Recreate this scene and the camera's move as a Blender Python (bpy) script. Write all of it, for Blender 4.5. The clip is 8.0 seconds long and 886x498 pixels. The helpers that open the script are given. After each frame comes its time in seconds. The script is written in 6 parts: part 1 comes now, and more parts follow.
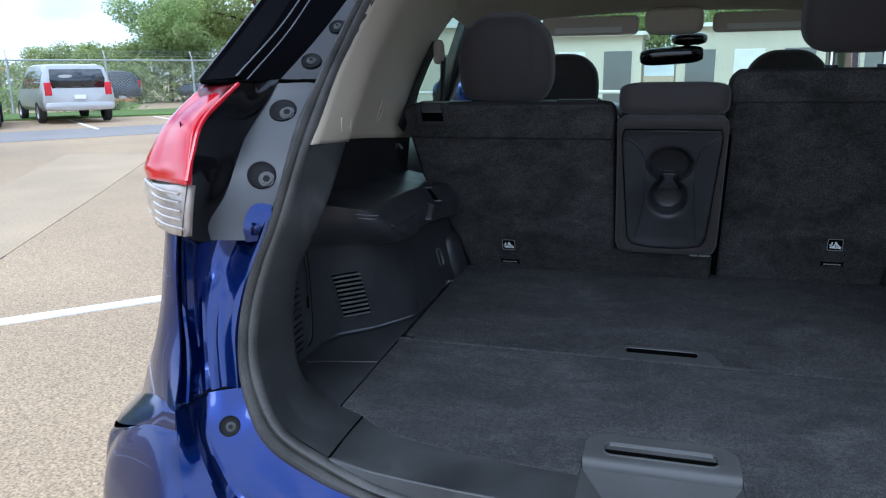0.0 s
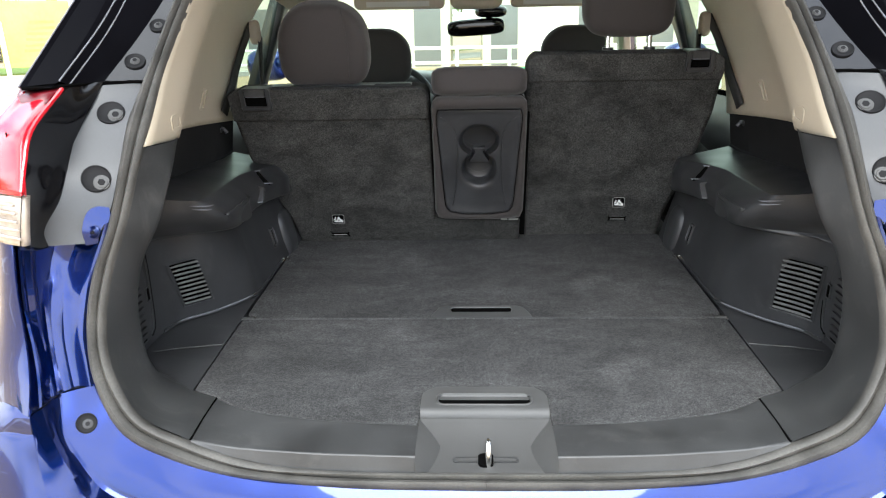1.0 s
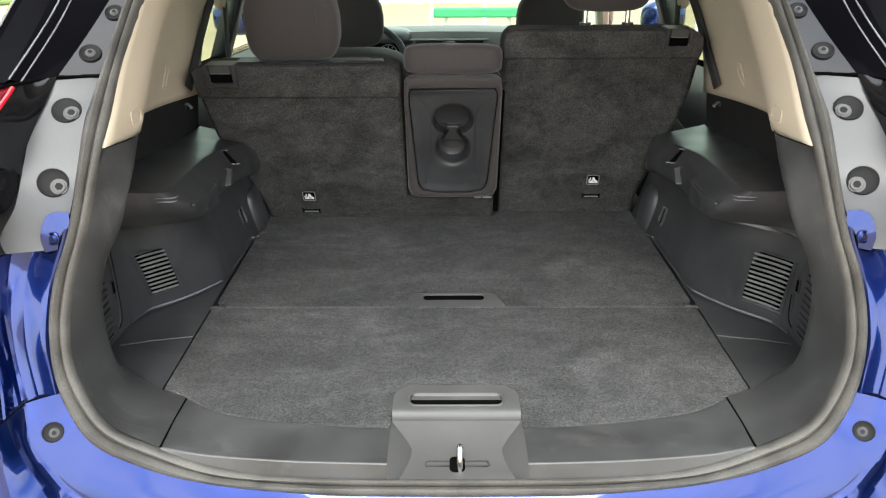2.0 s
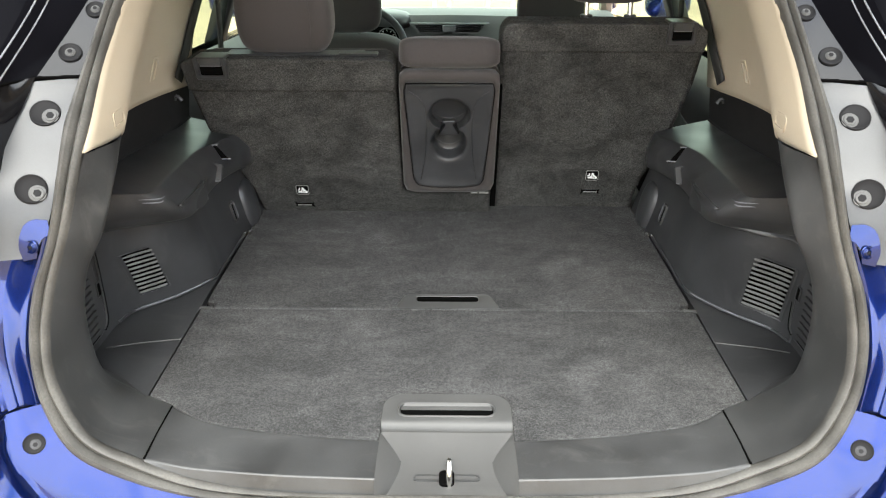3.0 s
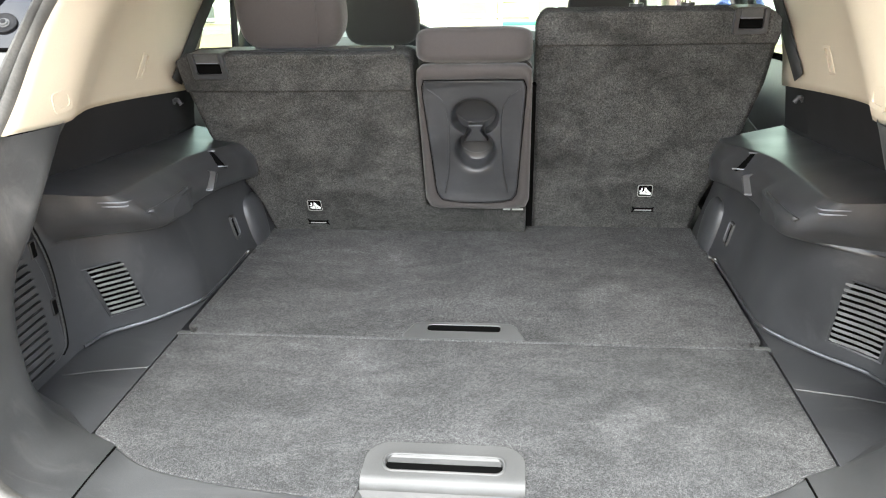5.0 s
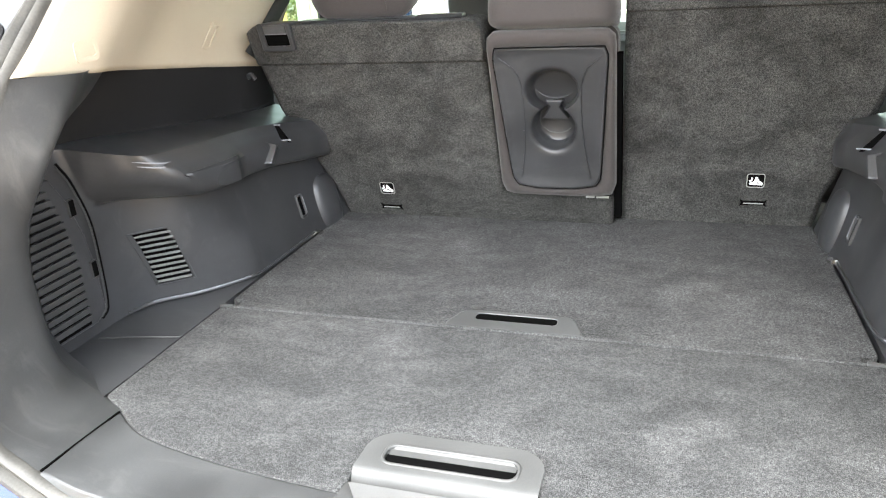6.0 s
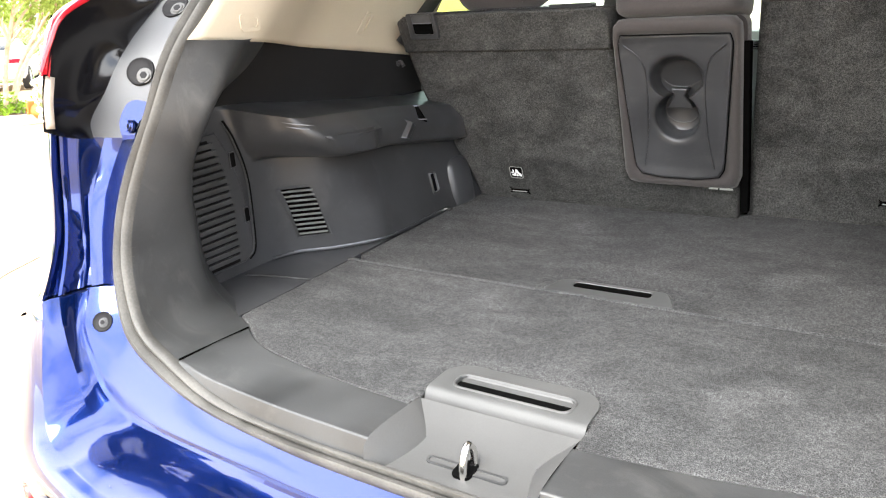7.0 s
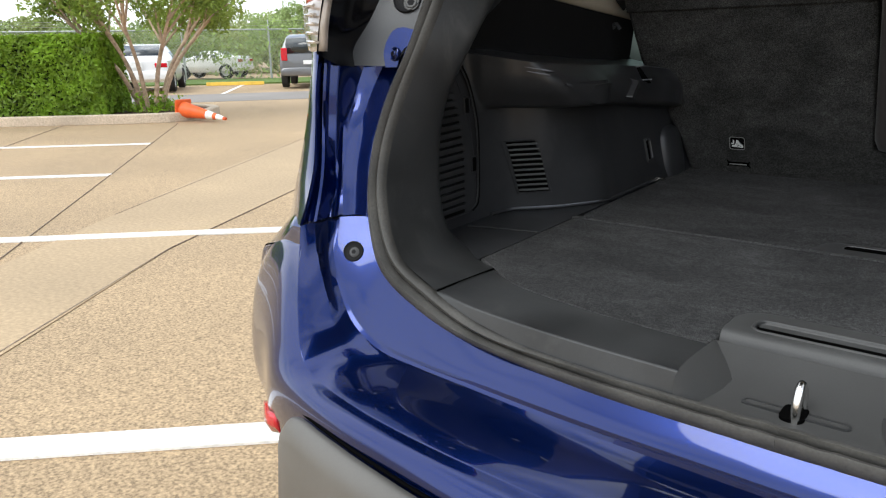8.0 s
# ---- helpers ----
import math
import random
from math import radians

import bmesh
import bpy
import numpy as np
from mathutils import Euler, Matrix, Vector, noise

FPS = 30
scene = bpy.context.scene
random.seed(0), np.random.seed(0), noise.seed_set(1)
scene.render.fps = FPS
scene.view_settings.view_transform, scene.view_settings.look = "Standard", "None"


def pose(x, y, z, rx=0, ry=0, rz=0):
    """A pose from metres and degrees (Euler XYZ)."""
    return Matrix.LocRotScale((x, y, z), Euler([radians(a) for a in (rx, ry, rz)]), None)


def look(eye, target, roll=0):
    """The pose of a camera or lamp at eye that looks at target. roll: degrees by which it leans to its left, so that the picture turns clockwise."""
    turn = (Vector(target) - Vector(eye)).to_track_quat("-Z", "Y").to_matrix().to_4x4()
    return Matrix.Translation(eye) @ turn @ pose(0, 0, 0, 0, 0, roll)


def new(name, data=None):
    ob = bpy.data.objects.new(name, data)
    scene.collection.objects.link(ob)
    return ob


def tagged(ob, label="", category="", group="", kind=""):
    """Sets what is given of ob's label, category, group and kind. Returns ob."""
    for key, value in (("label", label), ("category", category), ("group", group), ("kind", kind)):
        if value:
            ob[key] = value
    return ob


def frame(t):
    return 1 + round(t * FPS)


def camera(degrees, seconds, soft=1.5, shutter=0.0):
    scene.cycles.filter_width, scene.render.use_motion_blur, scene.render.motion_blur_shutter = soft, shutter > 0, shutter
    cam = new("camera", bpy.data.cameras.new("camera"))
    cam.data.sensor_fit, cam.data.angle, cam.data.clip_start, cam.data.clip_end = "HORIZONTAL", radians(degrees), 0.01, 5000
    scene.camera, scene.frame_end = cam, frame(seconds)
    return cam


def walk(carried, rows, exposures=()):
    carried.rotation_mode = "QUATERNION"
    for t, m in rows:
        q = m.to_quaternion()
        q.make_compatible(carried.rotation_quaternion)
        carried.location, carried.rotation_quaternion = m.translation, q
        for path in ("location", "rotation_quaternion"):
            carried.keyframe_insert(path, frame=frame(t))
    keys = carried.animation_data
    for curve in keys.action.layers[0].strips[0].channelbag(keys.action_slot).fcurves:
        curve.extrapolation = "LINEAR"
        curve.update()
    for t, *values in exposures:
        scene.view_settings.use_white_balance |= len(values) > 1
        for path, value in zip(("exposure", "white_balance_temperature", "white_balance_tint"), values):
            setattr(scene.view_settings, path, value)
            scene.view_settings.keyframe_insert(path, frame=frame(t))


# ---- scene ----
# The car's own frame: x to its right, y towards its nose, z up; its load floor rises 3 degrees towards the nose.
CAR = pose(0, 0, 0, 3.0, 0, 0)
cam = camera(62.3, 8.0, soft=1.2)
PATH = [
    (0, (-0.027, -0.697, 1.329), (-0.576, 1.144, 0.771), -1.6),
    (0.5, (-0.016, -0.791, 1.354), (-0.287, 1.108, 0.79), -1.0),
    (1, (-0.02, -0.809, 1.41), (-0.098, 1.07, 0.728), -1.2),
    (1.5, (-0.023, -0.783, 1.461), (-0.04, 1.061, 0.688), -0.7),
    (3, (-0.001, -0.699, 1.534), (-0.013, 1.09, 0.64), 0.2),
    (3.5, (-0.001, -0.668, 1.523), (-0.017, 1.123, 0.633), 0.2),
    (4, (0.006, -0.624, 1.498), (-0.033, 1.177, 0.629), -0.0),
    (4.2, (0.02, -0.599, 1.482), (-0.041, 1.208, 0.626), -0.2),
    (5.5, (0.15, -0.429, 1.326), (-0.208, 1.387, 0.567), -2.6),
    (6, (0.226, -0.371, 1.277), (-0.358, 1.396, 0.543), -3.5),
    (6.5, (0.314, -0.359, 1.264), (-0.495, 1.33, 0.562), -3.5),
    (7, (0.367, -0.437, 1.213), (-0.641, 1.163, 0.559), -3.6),
    (7.5, (0.305, -0.512, 1.132), (-0.856, 0.994, 0.513), -3.5),
    (8, (0.162, -0.555, 1.101), (-1.081, 0.893, 0.502), -3.0),
]
EXPOSURES = [(0.0, 1.05, 4900, 9), (0.5, 1.75, 5600, 9), (1.0, 2.4, 6050, 8), (1.5, 2.5, 6250, 7), (3.0, 2.85, 6450, 7), (4.0, 3.1, 6350, 7), (5.5, 3.8, 6250, 8),
             (6.5, 3.85, 6300, 9), (7.0, 3.4, 6400, 10), (7.5, 2.22, 6300, 10), (8.0, 1.0, 6100, 8)]
walk(cam, [(t, CAR @ look(eye, target, roll)) for t, eye, target, roll in PATH], EXPOSURES)

# ---- sky and sun: bright thin overcast ----
SUN_UP, SUN_TURN = 52.0, 180.0
world = bpy.data.worlds.new("world")
scene.world = world
world.use_nodes = True
wn, wl = world.node_tree.nodes, world.node_tree.links
sky = wn.new("ShaderNodeTexSky")
sky.sky_type, sky.sun_disc = "NISHITA", False
sky.sun_elevation, sky.sun_rotation = radians(SUN_UP), radians(SUN_TURN)
sky.air_density, sky.dust_density = 1.0, 2.0
clouds = wn.new("ShaderNodeTexNoise")
clouds.inputs["Scale"].default_value, clouds.inputs["Detail"].default_value = 2.2, 6.0
coord = wn.new("ShaderNodeTexCoord")
stretch = wn.new("ShaderNodeMapping")
stretch.inputs["Scale"].default_value = (1.0, 1.0, 2.5)
wl.new(coord.outputs["Generated"], stretch.inputs["Vector"])
wl.new(stretch.outputs["Vector"], clouds.inputs["Vector"])
cover = wn.new("ShaderNodeValToRGB")
cover.color_ramp.elements[0].position, cover.color_ramp.elements[1].position = 0.34, 0.54
wl.new(clouds.outputs["Fac"], cover.inputs["Fac"])
veil = wn.new("ShaderNodeMix")
veil.data_type = "RGBA"
wl.new(cover.outputs["Color"], veil.inputs["Factor"])
wl.new(sky.outputs["Color"], veil.inputs["A"])
veil.inputs["B"].default_value = (8.7, 8.7, 8.7, 1)
back = wn["Background"]
back.inputs["Strength"].default_value = 0.10
wl.new(veil.outputs["Result"], back.inputs["Color"])
sun_data = bpy.data.lights.new("sun", "SUN")
sun_data.energy, sun_data.angle, sun_data.color = 1.1, radians(40), (1.0, 0.96, 0.88)
sun = new("sun", sun_data)
a, e = radians(SUN_TURN), radians(SUN_UP)
sun.matrix_world = look((30 * math.sin(a) * math.cos(e), 30 * math.cos(a) * math.cos(e), 30 * math.sin(e)), (0, 0, 0))

# ---- materials ----
def material(name, colour, rough=0.5, metal=0.0, grain=0.0, scale=50.0, bump=0.0, coat=0.0, stain=0.0, stain_scale=3.0, spread=0.0, detail=6.0, sheen=0.0, dist=0.002, dust=0.0):
    """A surface with fine grain (colour and relief) and larger uneven stains, both in metres of the object."""
    m = bpy.data.materials.new(name)
    m.use_nodes = True
    n, l = m.node_tree.nodes, m.node_tree.links
    b = n["Principled BSDF"]
    b.inputs["Base Color"].default_value = (*colour, 1)
    b.inputs["Roughness"].default_value, b.inputs["Metallic"].default_value = rough, metal
    b.inputs["Coat Weight"].default_value, b.inputs["Coat Roughness"].default_value = coat, 0.03
    b.inputs["Sheen Weight"].default_value = sheen
    tc = n.new("ShaderNodeTexCoord")
    fine = n.new("ShaderNodeTexNoise")
    fine.inputs["Scale"].default_value, fine.inputs["Detail"].default_value = scale, detail
    big = n.new("ShaderNodeTexNoise")
    big.inputs["Scale"].default_value, big.inputs["Detail"].default_value = stain_scale, 4.0
    l.new(tc.outputs["Object"], fine.inputs["Vector"])
    l.new(tc.outputs["Object"], big.inputs["Vector"])

    def shade(fac, amount, source):
        r = n.new("ShaderNodeMapRange")
        r.inputs["From Min"].default_value, r.inputs["From Max"].default_value = 0.3, 0.7
        r.inputs["To Min"].default_value, r.inputs["To Max"].default_value = 1 - amount, 1 + amount
        l.new(fac, r.inputs["Value"])
        mul = n.new("ShaderNodeVectorMath")
        mul.operation = "MULTIPLY"
        l.new(source, mul.inputs[0])
        l.new(r.outputs["Result"], mul.inputs[1])
        return mul.outputs["Vector"]

    base = n.new("ShaderNodeRGB")
    base.outputs[0].default_value = (*colour, 1)
    out = base.outputs[0]
    if grain:
        out = shade(fine.outputs["Fac"], grain, out)
    if stain:
        out = shade(big.outputs["Fac"], stain, out)
        r = n.new("ShaderNodeMapRange")
        r.inputs["From Min"].default_value, r.inputs["From Max"].default_value = 0.3, 0.7
        r.inputs["To Min"].default_value, r.inputs["To Max"].default_value = max(0.02, rough - 0.5 * stain * rough), min(1, rough + 0.5 * stain * rough)
        l.new(big.outputs["Fac"], r.inputs["Value"])
        l.new(r.outputs["Result"], b.inputs["Roughness"])
    if dust:
        # pale rubbed smears, longer than wide
        slant = n.new("ShaderNodeMapping")
        slant.inputs["Scale"].default_value, slant.inputs["Rotation"].default_value = (1.0, 2.2, 1.4), (0.4, 0.2, 0.7)
        l.new(tc.outputs["Object"], slant.inputs["Vector"])
        smear = n.new("ShaderNodeTexNoise")
        smear.inputs["Scale"].default_value, smear.inputs["Detail"].default_value, smear.inputs["Roughness"].default_value, smear.inputs["Distortion"].default_value = 9.0, 9.0, 0.68, 0.7
        l.new(slant.outputs["Vector"], smear.inputs["Vector"])
        r = n.new("ShaderNodeMapRange")
        r.inputs["From Min"].default_value, r.inputs["From Max"].default_value, r.inputs["To Max"].default_value = 0.54, 0.74, dust
        l.new(smear.outputs["Fac"], r.inputs["Value"])
        pale = n.new("ShaderNodeMix")
        pale.data_type = "RGBA"
        pale.inputs["B"].default_value = (0.20, 0.195, 0.185, 1)
        l.new(r.outputs["Result"], pale.inputs["Factor"])
        l.new(out, pale.inputs["A"])
        out = pale.outputs["Result"]
    if spread:
        info = n.new("ShaderNodeObjectInfo")
        out = shade(info.outputs["Random"], spread, out)
    l.new(out, b.inputs["Base Color"])
    if bump:
        bp = n.new("ShaderNodeBump")
        bp.inputs["Strength"].default_value, bp.inputs["Distance"].default_value = bump, dist
        l.new(fine.outputs["Fac"], bp.inputs["Height"])
        l.new(bp.outputs["Normal"], b.inputs["Normal"])
    return m


def pile(name, colour, fibre, speck, mottle, streak, turn):
    """Short-pile carpet: dark and pale fibre ends in tufts, brushed swathes along one way, worn pale spots."""
    m = material(name, colour, 0.95, stain=0.0)
    n, l = m.node_tree.nodes, m.node_tree.links
    b = n["Principled BSDF"]
    b.inputs["Specular IOR Level"].default_value = 0.15
    tc = n.new("ShaderNodeTexCoord")

    def noisy(scale, detail, rough=.5, distort=0.0, vector=None):
        x = n.new("ShaderNodeTexNoise")
        x.inputs["Scale"].default_value, x.inputs["Detail"].default_value, x.inputs["Roughness"].default_value, x.inputs["Distortion"].default_value = scale, detail, rough, distort
        l.new(vector or tc.outputs["Object"], x.inputs["Vector"])
        return x.outputs["Fac"]

    def ranged(socket, lo, hi, a, b2):
        r = n.new("ShaderNodeMapRange")
        r.inputs["From Min"].default_value, r.inputs["From Max"].default_value, r.inputs["To Min"].default_value, r.inputs["To Max"].default_value = lo, hi, a, b2
        l.new(socket, r.inputs["Value"])
        return r.outputs["Result"]

    def times(p, q):
        k = n.new("ShaderNodeMath")
        k.operation = "MULTIPLY"
        l.new(p, k.inputs[0])
        l.new(q, k.inputs[1])
        return k.outputs[0]
    sway = n.new("ShaderNodeMapping")
    sway.inputs["Scale"].default_value, sway.inputs["Rotation"].default_value = streak, turn
    l.new(tc.outputs["Object"], sway.inputs["Vector"])
    ends = noisy(fibre, 2.0, .55)
    f = times(ranged(ends, .40, .62, 1 - speck, 1 + 1.6 * speck), ranged(noisy(fibre * .4, 2.0), .38, .62, 1 - .55 * speck, 1 + .55 * speck))
    f = times(f, ranged(noisy(5.0, 5.0, .60, 1.0, sway.outputs["Vector"]), .36, .64, 1 - mottle, 1 + mottle))
    f = times(f, ranged(noisy(22.0, 4.0, .6, .8, sway.outputs["Vector"]), .36, .66, 1 - .7 * mottle, 1 + .7 * mottle))
    f = times(f, ranged(noisy(5.5, 8.0), .61, .74, 1.0, 1.5))
    mul = n.new("ShaderNodeVectorMath")
    mul.operation = "MULTIPLY"
    mul.inputs[0].default_value = colour
    l.new(f, mul.inputs[1])
    l.new(mul.outputs["Vector"], b.inputs["Base Color"])
    bp = n.new("ShaderNodeBump")
    bp.inputs["Strength"].default_value, bp.inputs["Distance"].default_value = 0.6, 0.003
    l.new(ends, bp.inputs["Height"])
    l.new(bp.outputs["Normal"], b.inputs["Normal"])
    return m


CARPET = pile("cargo_carpet", (0.0455, 0.0458, 0.0458), 680, 0.46, 0.19, (0.8, 1.5, 1.0), (0, 0, 0.3))
SEATCARPET = pile("seatback_carpet", (0.0376, 0.0372, 0.0355), 650, 0.42, 0.32, (0.9, 1.0, 1.4), (0, 0.5, 0))
PLASTIC = material("black_grained_plastic", (0.028, 0.0287, 0.0305), 0.37, grain=0.10, scale=700, bump=0.05, stain=0.28, stain_scale=9, dist=0.0006, dust=0.10)
GREYPLASTIC = material("grey_grained_plastic", (0.056, 0.0565, 0.0555), 0.58, grain=0.1, scale=800, bump=0.12, stain=0.14, stain_scale=10, dist=0.0006)
SOFTTRIM = material("charcoal_pillar_trim", (0.0338, 0.0346, 0.0350), 0.46, grain=0.12, scale=700, bump=0.12, stain=0.35, stain_scale=9, dist=0.0006, dust=0.14)
FELT = material("matt_black_felt", (0.011, 0.011, 0.0115), 0.9, grain=0.3, scale=900, bump=0.2, stain=0.2, stain_scale=9, dist=0.0006)
FELT.node_tree.nodes["Principled BSDF"].inputs["Specular IOR Level"].default_value = 0.15
BEIGE = material("beige_trim", (0.385, 0.333, 0.253), 0.55, grain=0.04, scale=600, bump=0.1, stain=0.05, stain_scale=5, dist=0.0006)
HEADLINER = material("beige_headliner", (0.58, 0.52, 0.44), 0.9, grain=0.1, scale=700, bump=0.2, stain=0.05)
FABRIC = material("brown_black_cloth", (0.028, 0.0235, 0.0225), 0.85, grain=0.3, scale=800, bump=0.4, stain=0.12, stain_scale=8, sheen=0.15, dist=0.0008)
RUBBER = material("weathered_rubber", (0.054, 0.052, 0.047), 0.66, grain=0.18, scale=300, bump=0.15, stain=0.35, stain_scale=18, dist=0.0008)
PAINT = material("blue_metallic_paint", (0.0030, 0.0160, 0.115), 0.20, metal=0.85, grain=0.08, scale=2500, coat=1.0, stain=0.03, stain_scale=5)
PAINT.node_tree.nodes["Principled BSDF"].inputs["Coat IOR"].default_value = 1.5
PAINT.node_tree.nodes["Principled BSDF"].inputs["Specular IOR Level"].default_value = 0.2
GLOSSBLACK = material("gloss_black", (0.004, 0.004, 0.005), 0.10, stain=0.25, stain_scale=6)
GLOSSBLACK.node_tree.nodes["Principled BSDF"].inputs["Specular IOR Level"].default_value = 0.5
BRACKETGREY = material("satin_grey_metal", (0.050, 0.053, 0.058), 0.42, grain=0.06, scale=500, stain=0.10, stain_scale=8)
CLADDING = material("grey_bumper_cladding", (0.12, 0.115, 0.105), 0.55, grain=0.1, scale=800, bump=0.15, stain=0.12, stain_scale=6, dist=0.0006)
RECESS = material("pale_grained_recess", (0.050, 0.050, 0.049), 0.55, grain=0.08, scale=700, bump=0.1, stain=0.10, stain_scale=12, dist=0.0006)
TAGGREY = material("grey_tag", (0.22, 0.22, 0.21), 0.6, stain=0.05)
PILLARBLACK = material("black_pillar_moulding", (0.003, 0.003, 0.004), 0.14, stain=0.2, stain_scale=6)
PILLARBLACK.node_tree.nodes["Principled BSDF"].inputs["Specular IOR Level"].default_value = 0.02
# pale grey for thin edge lines: the highlight is put into the colour
GLINT = material("painted_edge_highlight", (0.16, 0.165, 0.18), 0.25, stain=0.2, stain_scale=20)
# black parts and joints; also paints the shade in wells, slots and gaps
DARK = material("black_parts_and_cavity_shade", (0.003, 0.003, 0.003), 0.95)
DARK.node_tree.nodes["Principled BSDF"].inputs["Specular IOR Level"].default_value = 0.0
CHROME = material("bright_steel", (0.72, 0.71, 0.68), 0.22, metal=1.0, stain=0.2, stain_scale=40)
ZINC = material("zinc_bolt", (0.15, 0.155, 0.16), 0.45, metal=0.4, grain=0.15, scale=300)
REDLENS = material("red_lens", (0.50, 0.008, 0.018), 0.16, coat=0.35, stain=0.12, stain_scale=9)
# dull black of the bolt dishes, with their hollows' shade in the colour
DISHBLACK = material("dull_black_dish_shade", (0.008, 0.008, 0.009), 0.6, stain=0.2, stain_scale=30)
DISHBLACK.node_tree.nodes["Principled BSDF"].inputs["Specular IOR Level"].default_value = 0.15
PLUMLENS = material("dark_red_lens", (0.09, 0.002, 0.006), 0.35, coat=0.0, stain=0.1)
PULLGREY = material("dark_grey_plastic", (0.052, 0.053, 0.053), 0.5, grain=0.1, scale=800, bump=0.12, stain=0.14, stain_scale=10, dist=0.0006)
CLEARLENS = material("clear_lens", (0.36, 0.31, 0.26), 0.15, coat=0.6, stain=0.2, stain_scale=40)
WHITEPRINT = material("white_print", (0.75, 0.75, 0.73), 0.6, stain=0.05)
BELT = material("seat_belt_web", (0.02, 0.02, 0.02), 0.8, grain=0.2, scale=600, bump=0.2)
DASH = material("dash_grey", (0.085, 0.09, 0.088), 0.6, grain=0.1, scale=500, bump=0.1, stain=0.05)

def pane_glass(name, tint):
    """Thin tinted glass: mostly see-through, with a faint mirror."""
    m = bpy.data.materials.new(name)
    m.use_nodes = True
    n, l = m.node_tree.nodes, m.node_tree.links
    clear, shine, both = n.new("ShaderNodeBsdfTransparent"), n.new("ShaderNodeBsdfGlossy"), n.new("ShaderNodeMixShader")
    clear.inputs["Color"].default_value, shine.inputs["Roughness"].default_value = (*tint, 1), 0.02
    both.inputs[0].default_value = 0.06
    l.new(clear.outputs[0], both.inputs[1])
    l.new(shine.outputs[0], both.inputs[2])
    l.new(both.outputs[0], n["Material Output"].inputs["Surface"])
    return m


WINDOW = pane_glass("tinted_window", (0.66, 0.80, 0.69))
PRIVACY = pane_glass("privacy_window", (0.36, 0.46, 0.38))

# ---- mesh helpers ----
OFFSET = {}


def thing(name, base, label, category, m=CAR, group="", kind=""):
    """An Empty at the base of a thing; its parts are given in the frame m."""
    ob = new(name)
    ob.empty_display_size = 0.05
    ob.matrix_world = m @ Matrix.Translation(base)
    OFFSET[name if ob.name == name else ob.name] = Vector(base)
    return tagged(ob, label, category, group, kind)


def part(name, geometry, mat, parent, label="", smooth=True, angle=40, solid=0.0, bevel=0.0):
    """One mesh under a thing or a part. geometry: (verts, faces) in the thing's frame."""
    verts, faces = geometry
    root = parent
    while root.parent:
        root = root.parent
    base = OFFSET[root.name]
    me = bpy.data.meshes.new(name)
    me.from_pydata([tuple(Vector(v) - base) for v in verts], [], [tuple(f) for f in faces])
    bm = bmesh.new()
    bm.from_mesh(me)
    bmesh.ops.remove_doubles(bm, verts=bm.verts, dist=1e-5)
    bmesh.ops.recalc_face_normals(bm, faces=bm.faces)
    bm.to_mesh(me)
    bm.free()
    if smooth:
        me.shade_smooth()
        me.set_sharp_from_angle(angle=radians(angle))
    me.materials.append(mat)
    ob = new(name, me)
    ob.parent = parent
    if solid:
        s = ob.modifiers.new("solid", "SOLIDIFY")
        s.thickness, s.offset = abs(solid), -1 if solid > 0 else 1
    if bevel:
        b = ob.modifiers.new("bevel", "BEVEL")
        b.width, b.segments, b.limit_method, b.angle_limit = bevel, 2, "ANGLE", radians(35)
    if label:
        ob["label"] = label
    return ob


def join(*parts):
    verts, faces = [], []
    for v, f in parts:
        n = len(verts)
        verts += [tuple(p) for p in v]
        faces += [[i + n for i in face] for face in f]
    return verts, faces


def moved(geometry, m):
    return [m @ Vector(v) for v in geometry[0]], geometry[1]


def mirrored(geometry, sx):
    return [(p[0] * sx, p[1], p[2]) for p in geometry[0]], geometry[1]


def spline(points, n):
    """A smooth curve of n points through the given ones."""
    P = [Vector(p) for p in points]
    P = [2 * P[0] - P[1]] + P + [2 * P[-1] - P[-2]]
    out = []
    spans = len(P) - 3
    for i in range(n):
        u = i / (n - 1) * spans
        k = min(int(u), spans - 1)
        t = u - k
        p0, p1, p2, p3 = P[k], P[k + 1], P[k + 2], P[k + 3]
        out.append(0.5 * ((2 * p1) + (p2 - p0) * t + (2 * p0 - 5 * p1 + 4 * p2 - p3) * t * t + (3 * p1 - p0 - 3 * p2 + p3) * t ** 3))
    return out


def loft(rows, closed=False, ring=False):
    """Quads between rows of equally many points. ring: each row is a closed ring; closed: last row meets the first."""
    n = len(rows[0])
    verts = [p for r in rows for p in r]
    faces = []
    for i in range(len(rows) - (0 if closed else 1)):
        a, b = i * n, ((i + 1) % len(rows)) * n
        for j in range(n - (0 if ring else 1)):
            k = (j + 1) % n
            faces.append((a + j, a + k, b + k, b + j))
    return verts, faces


def curved(rows, n, across=0):
    """A loft through rows of a few points, smoothed along the rows to n points, and across them to that many."""
    R = [spline(r, n) for r in rows]
    if across:
        cols = [spline([r[j] for r in R], across) for j in range(n)]
        R = [[c[i] for c in cols] for i in range(across)]
    return loft(R)


def box(x0, x1, y0, y1, z0, z1):
    v = [(x, y, z) for x in (x0, x1) for y in (y0, y1) for z in (z0, z1)]
    return v, [(0, 1, 3, 2), (4, 6, 7, 5), (0, 4, 5, 1), (2, 3, 7, 6), (0, 2, 6, 4), (1, 5, 7, 3)]


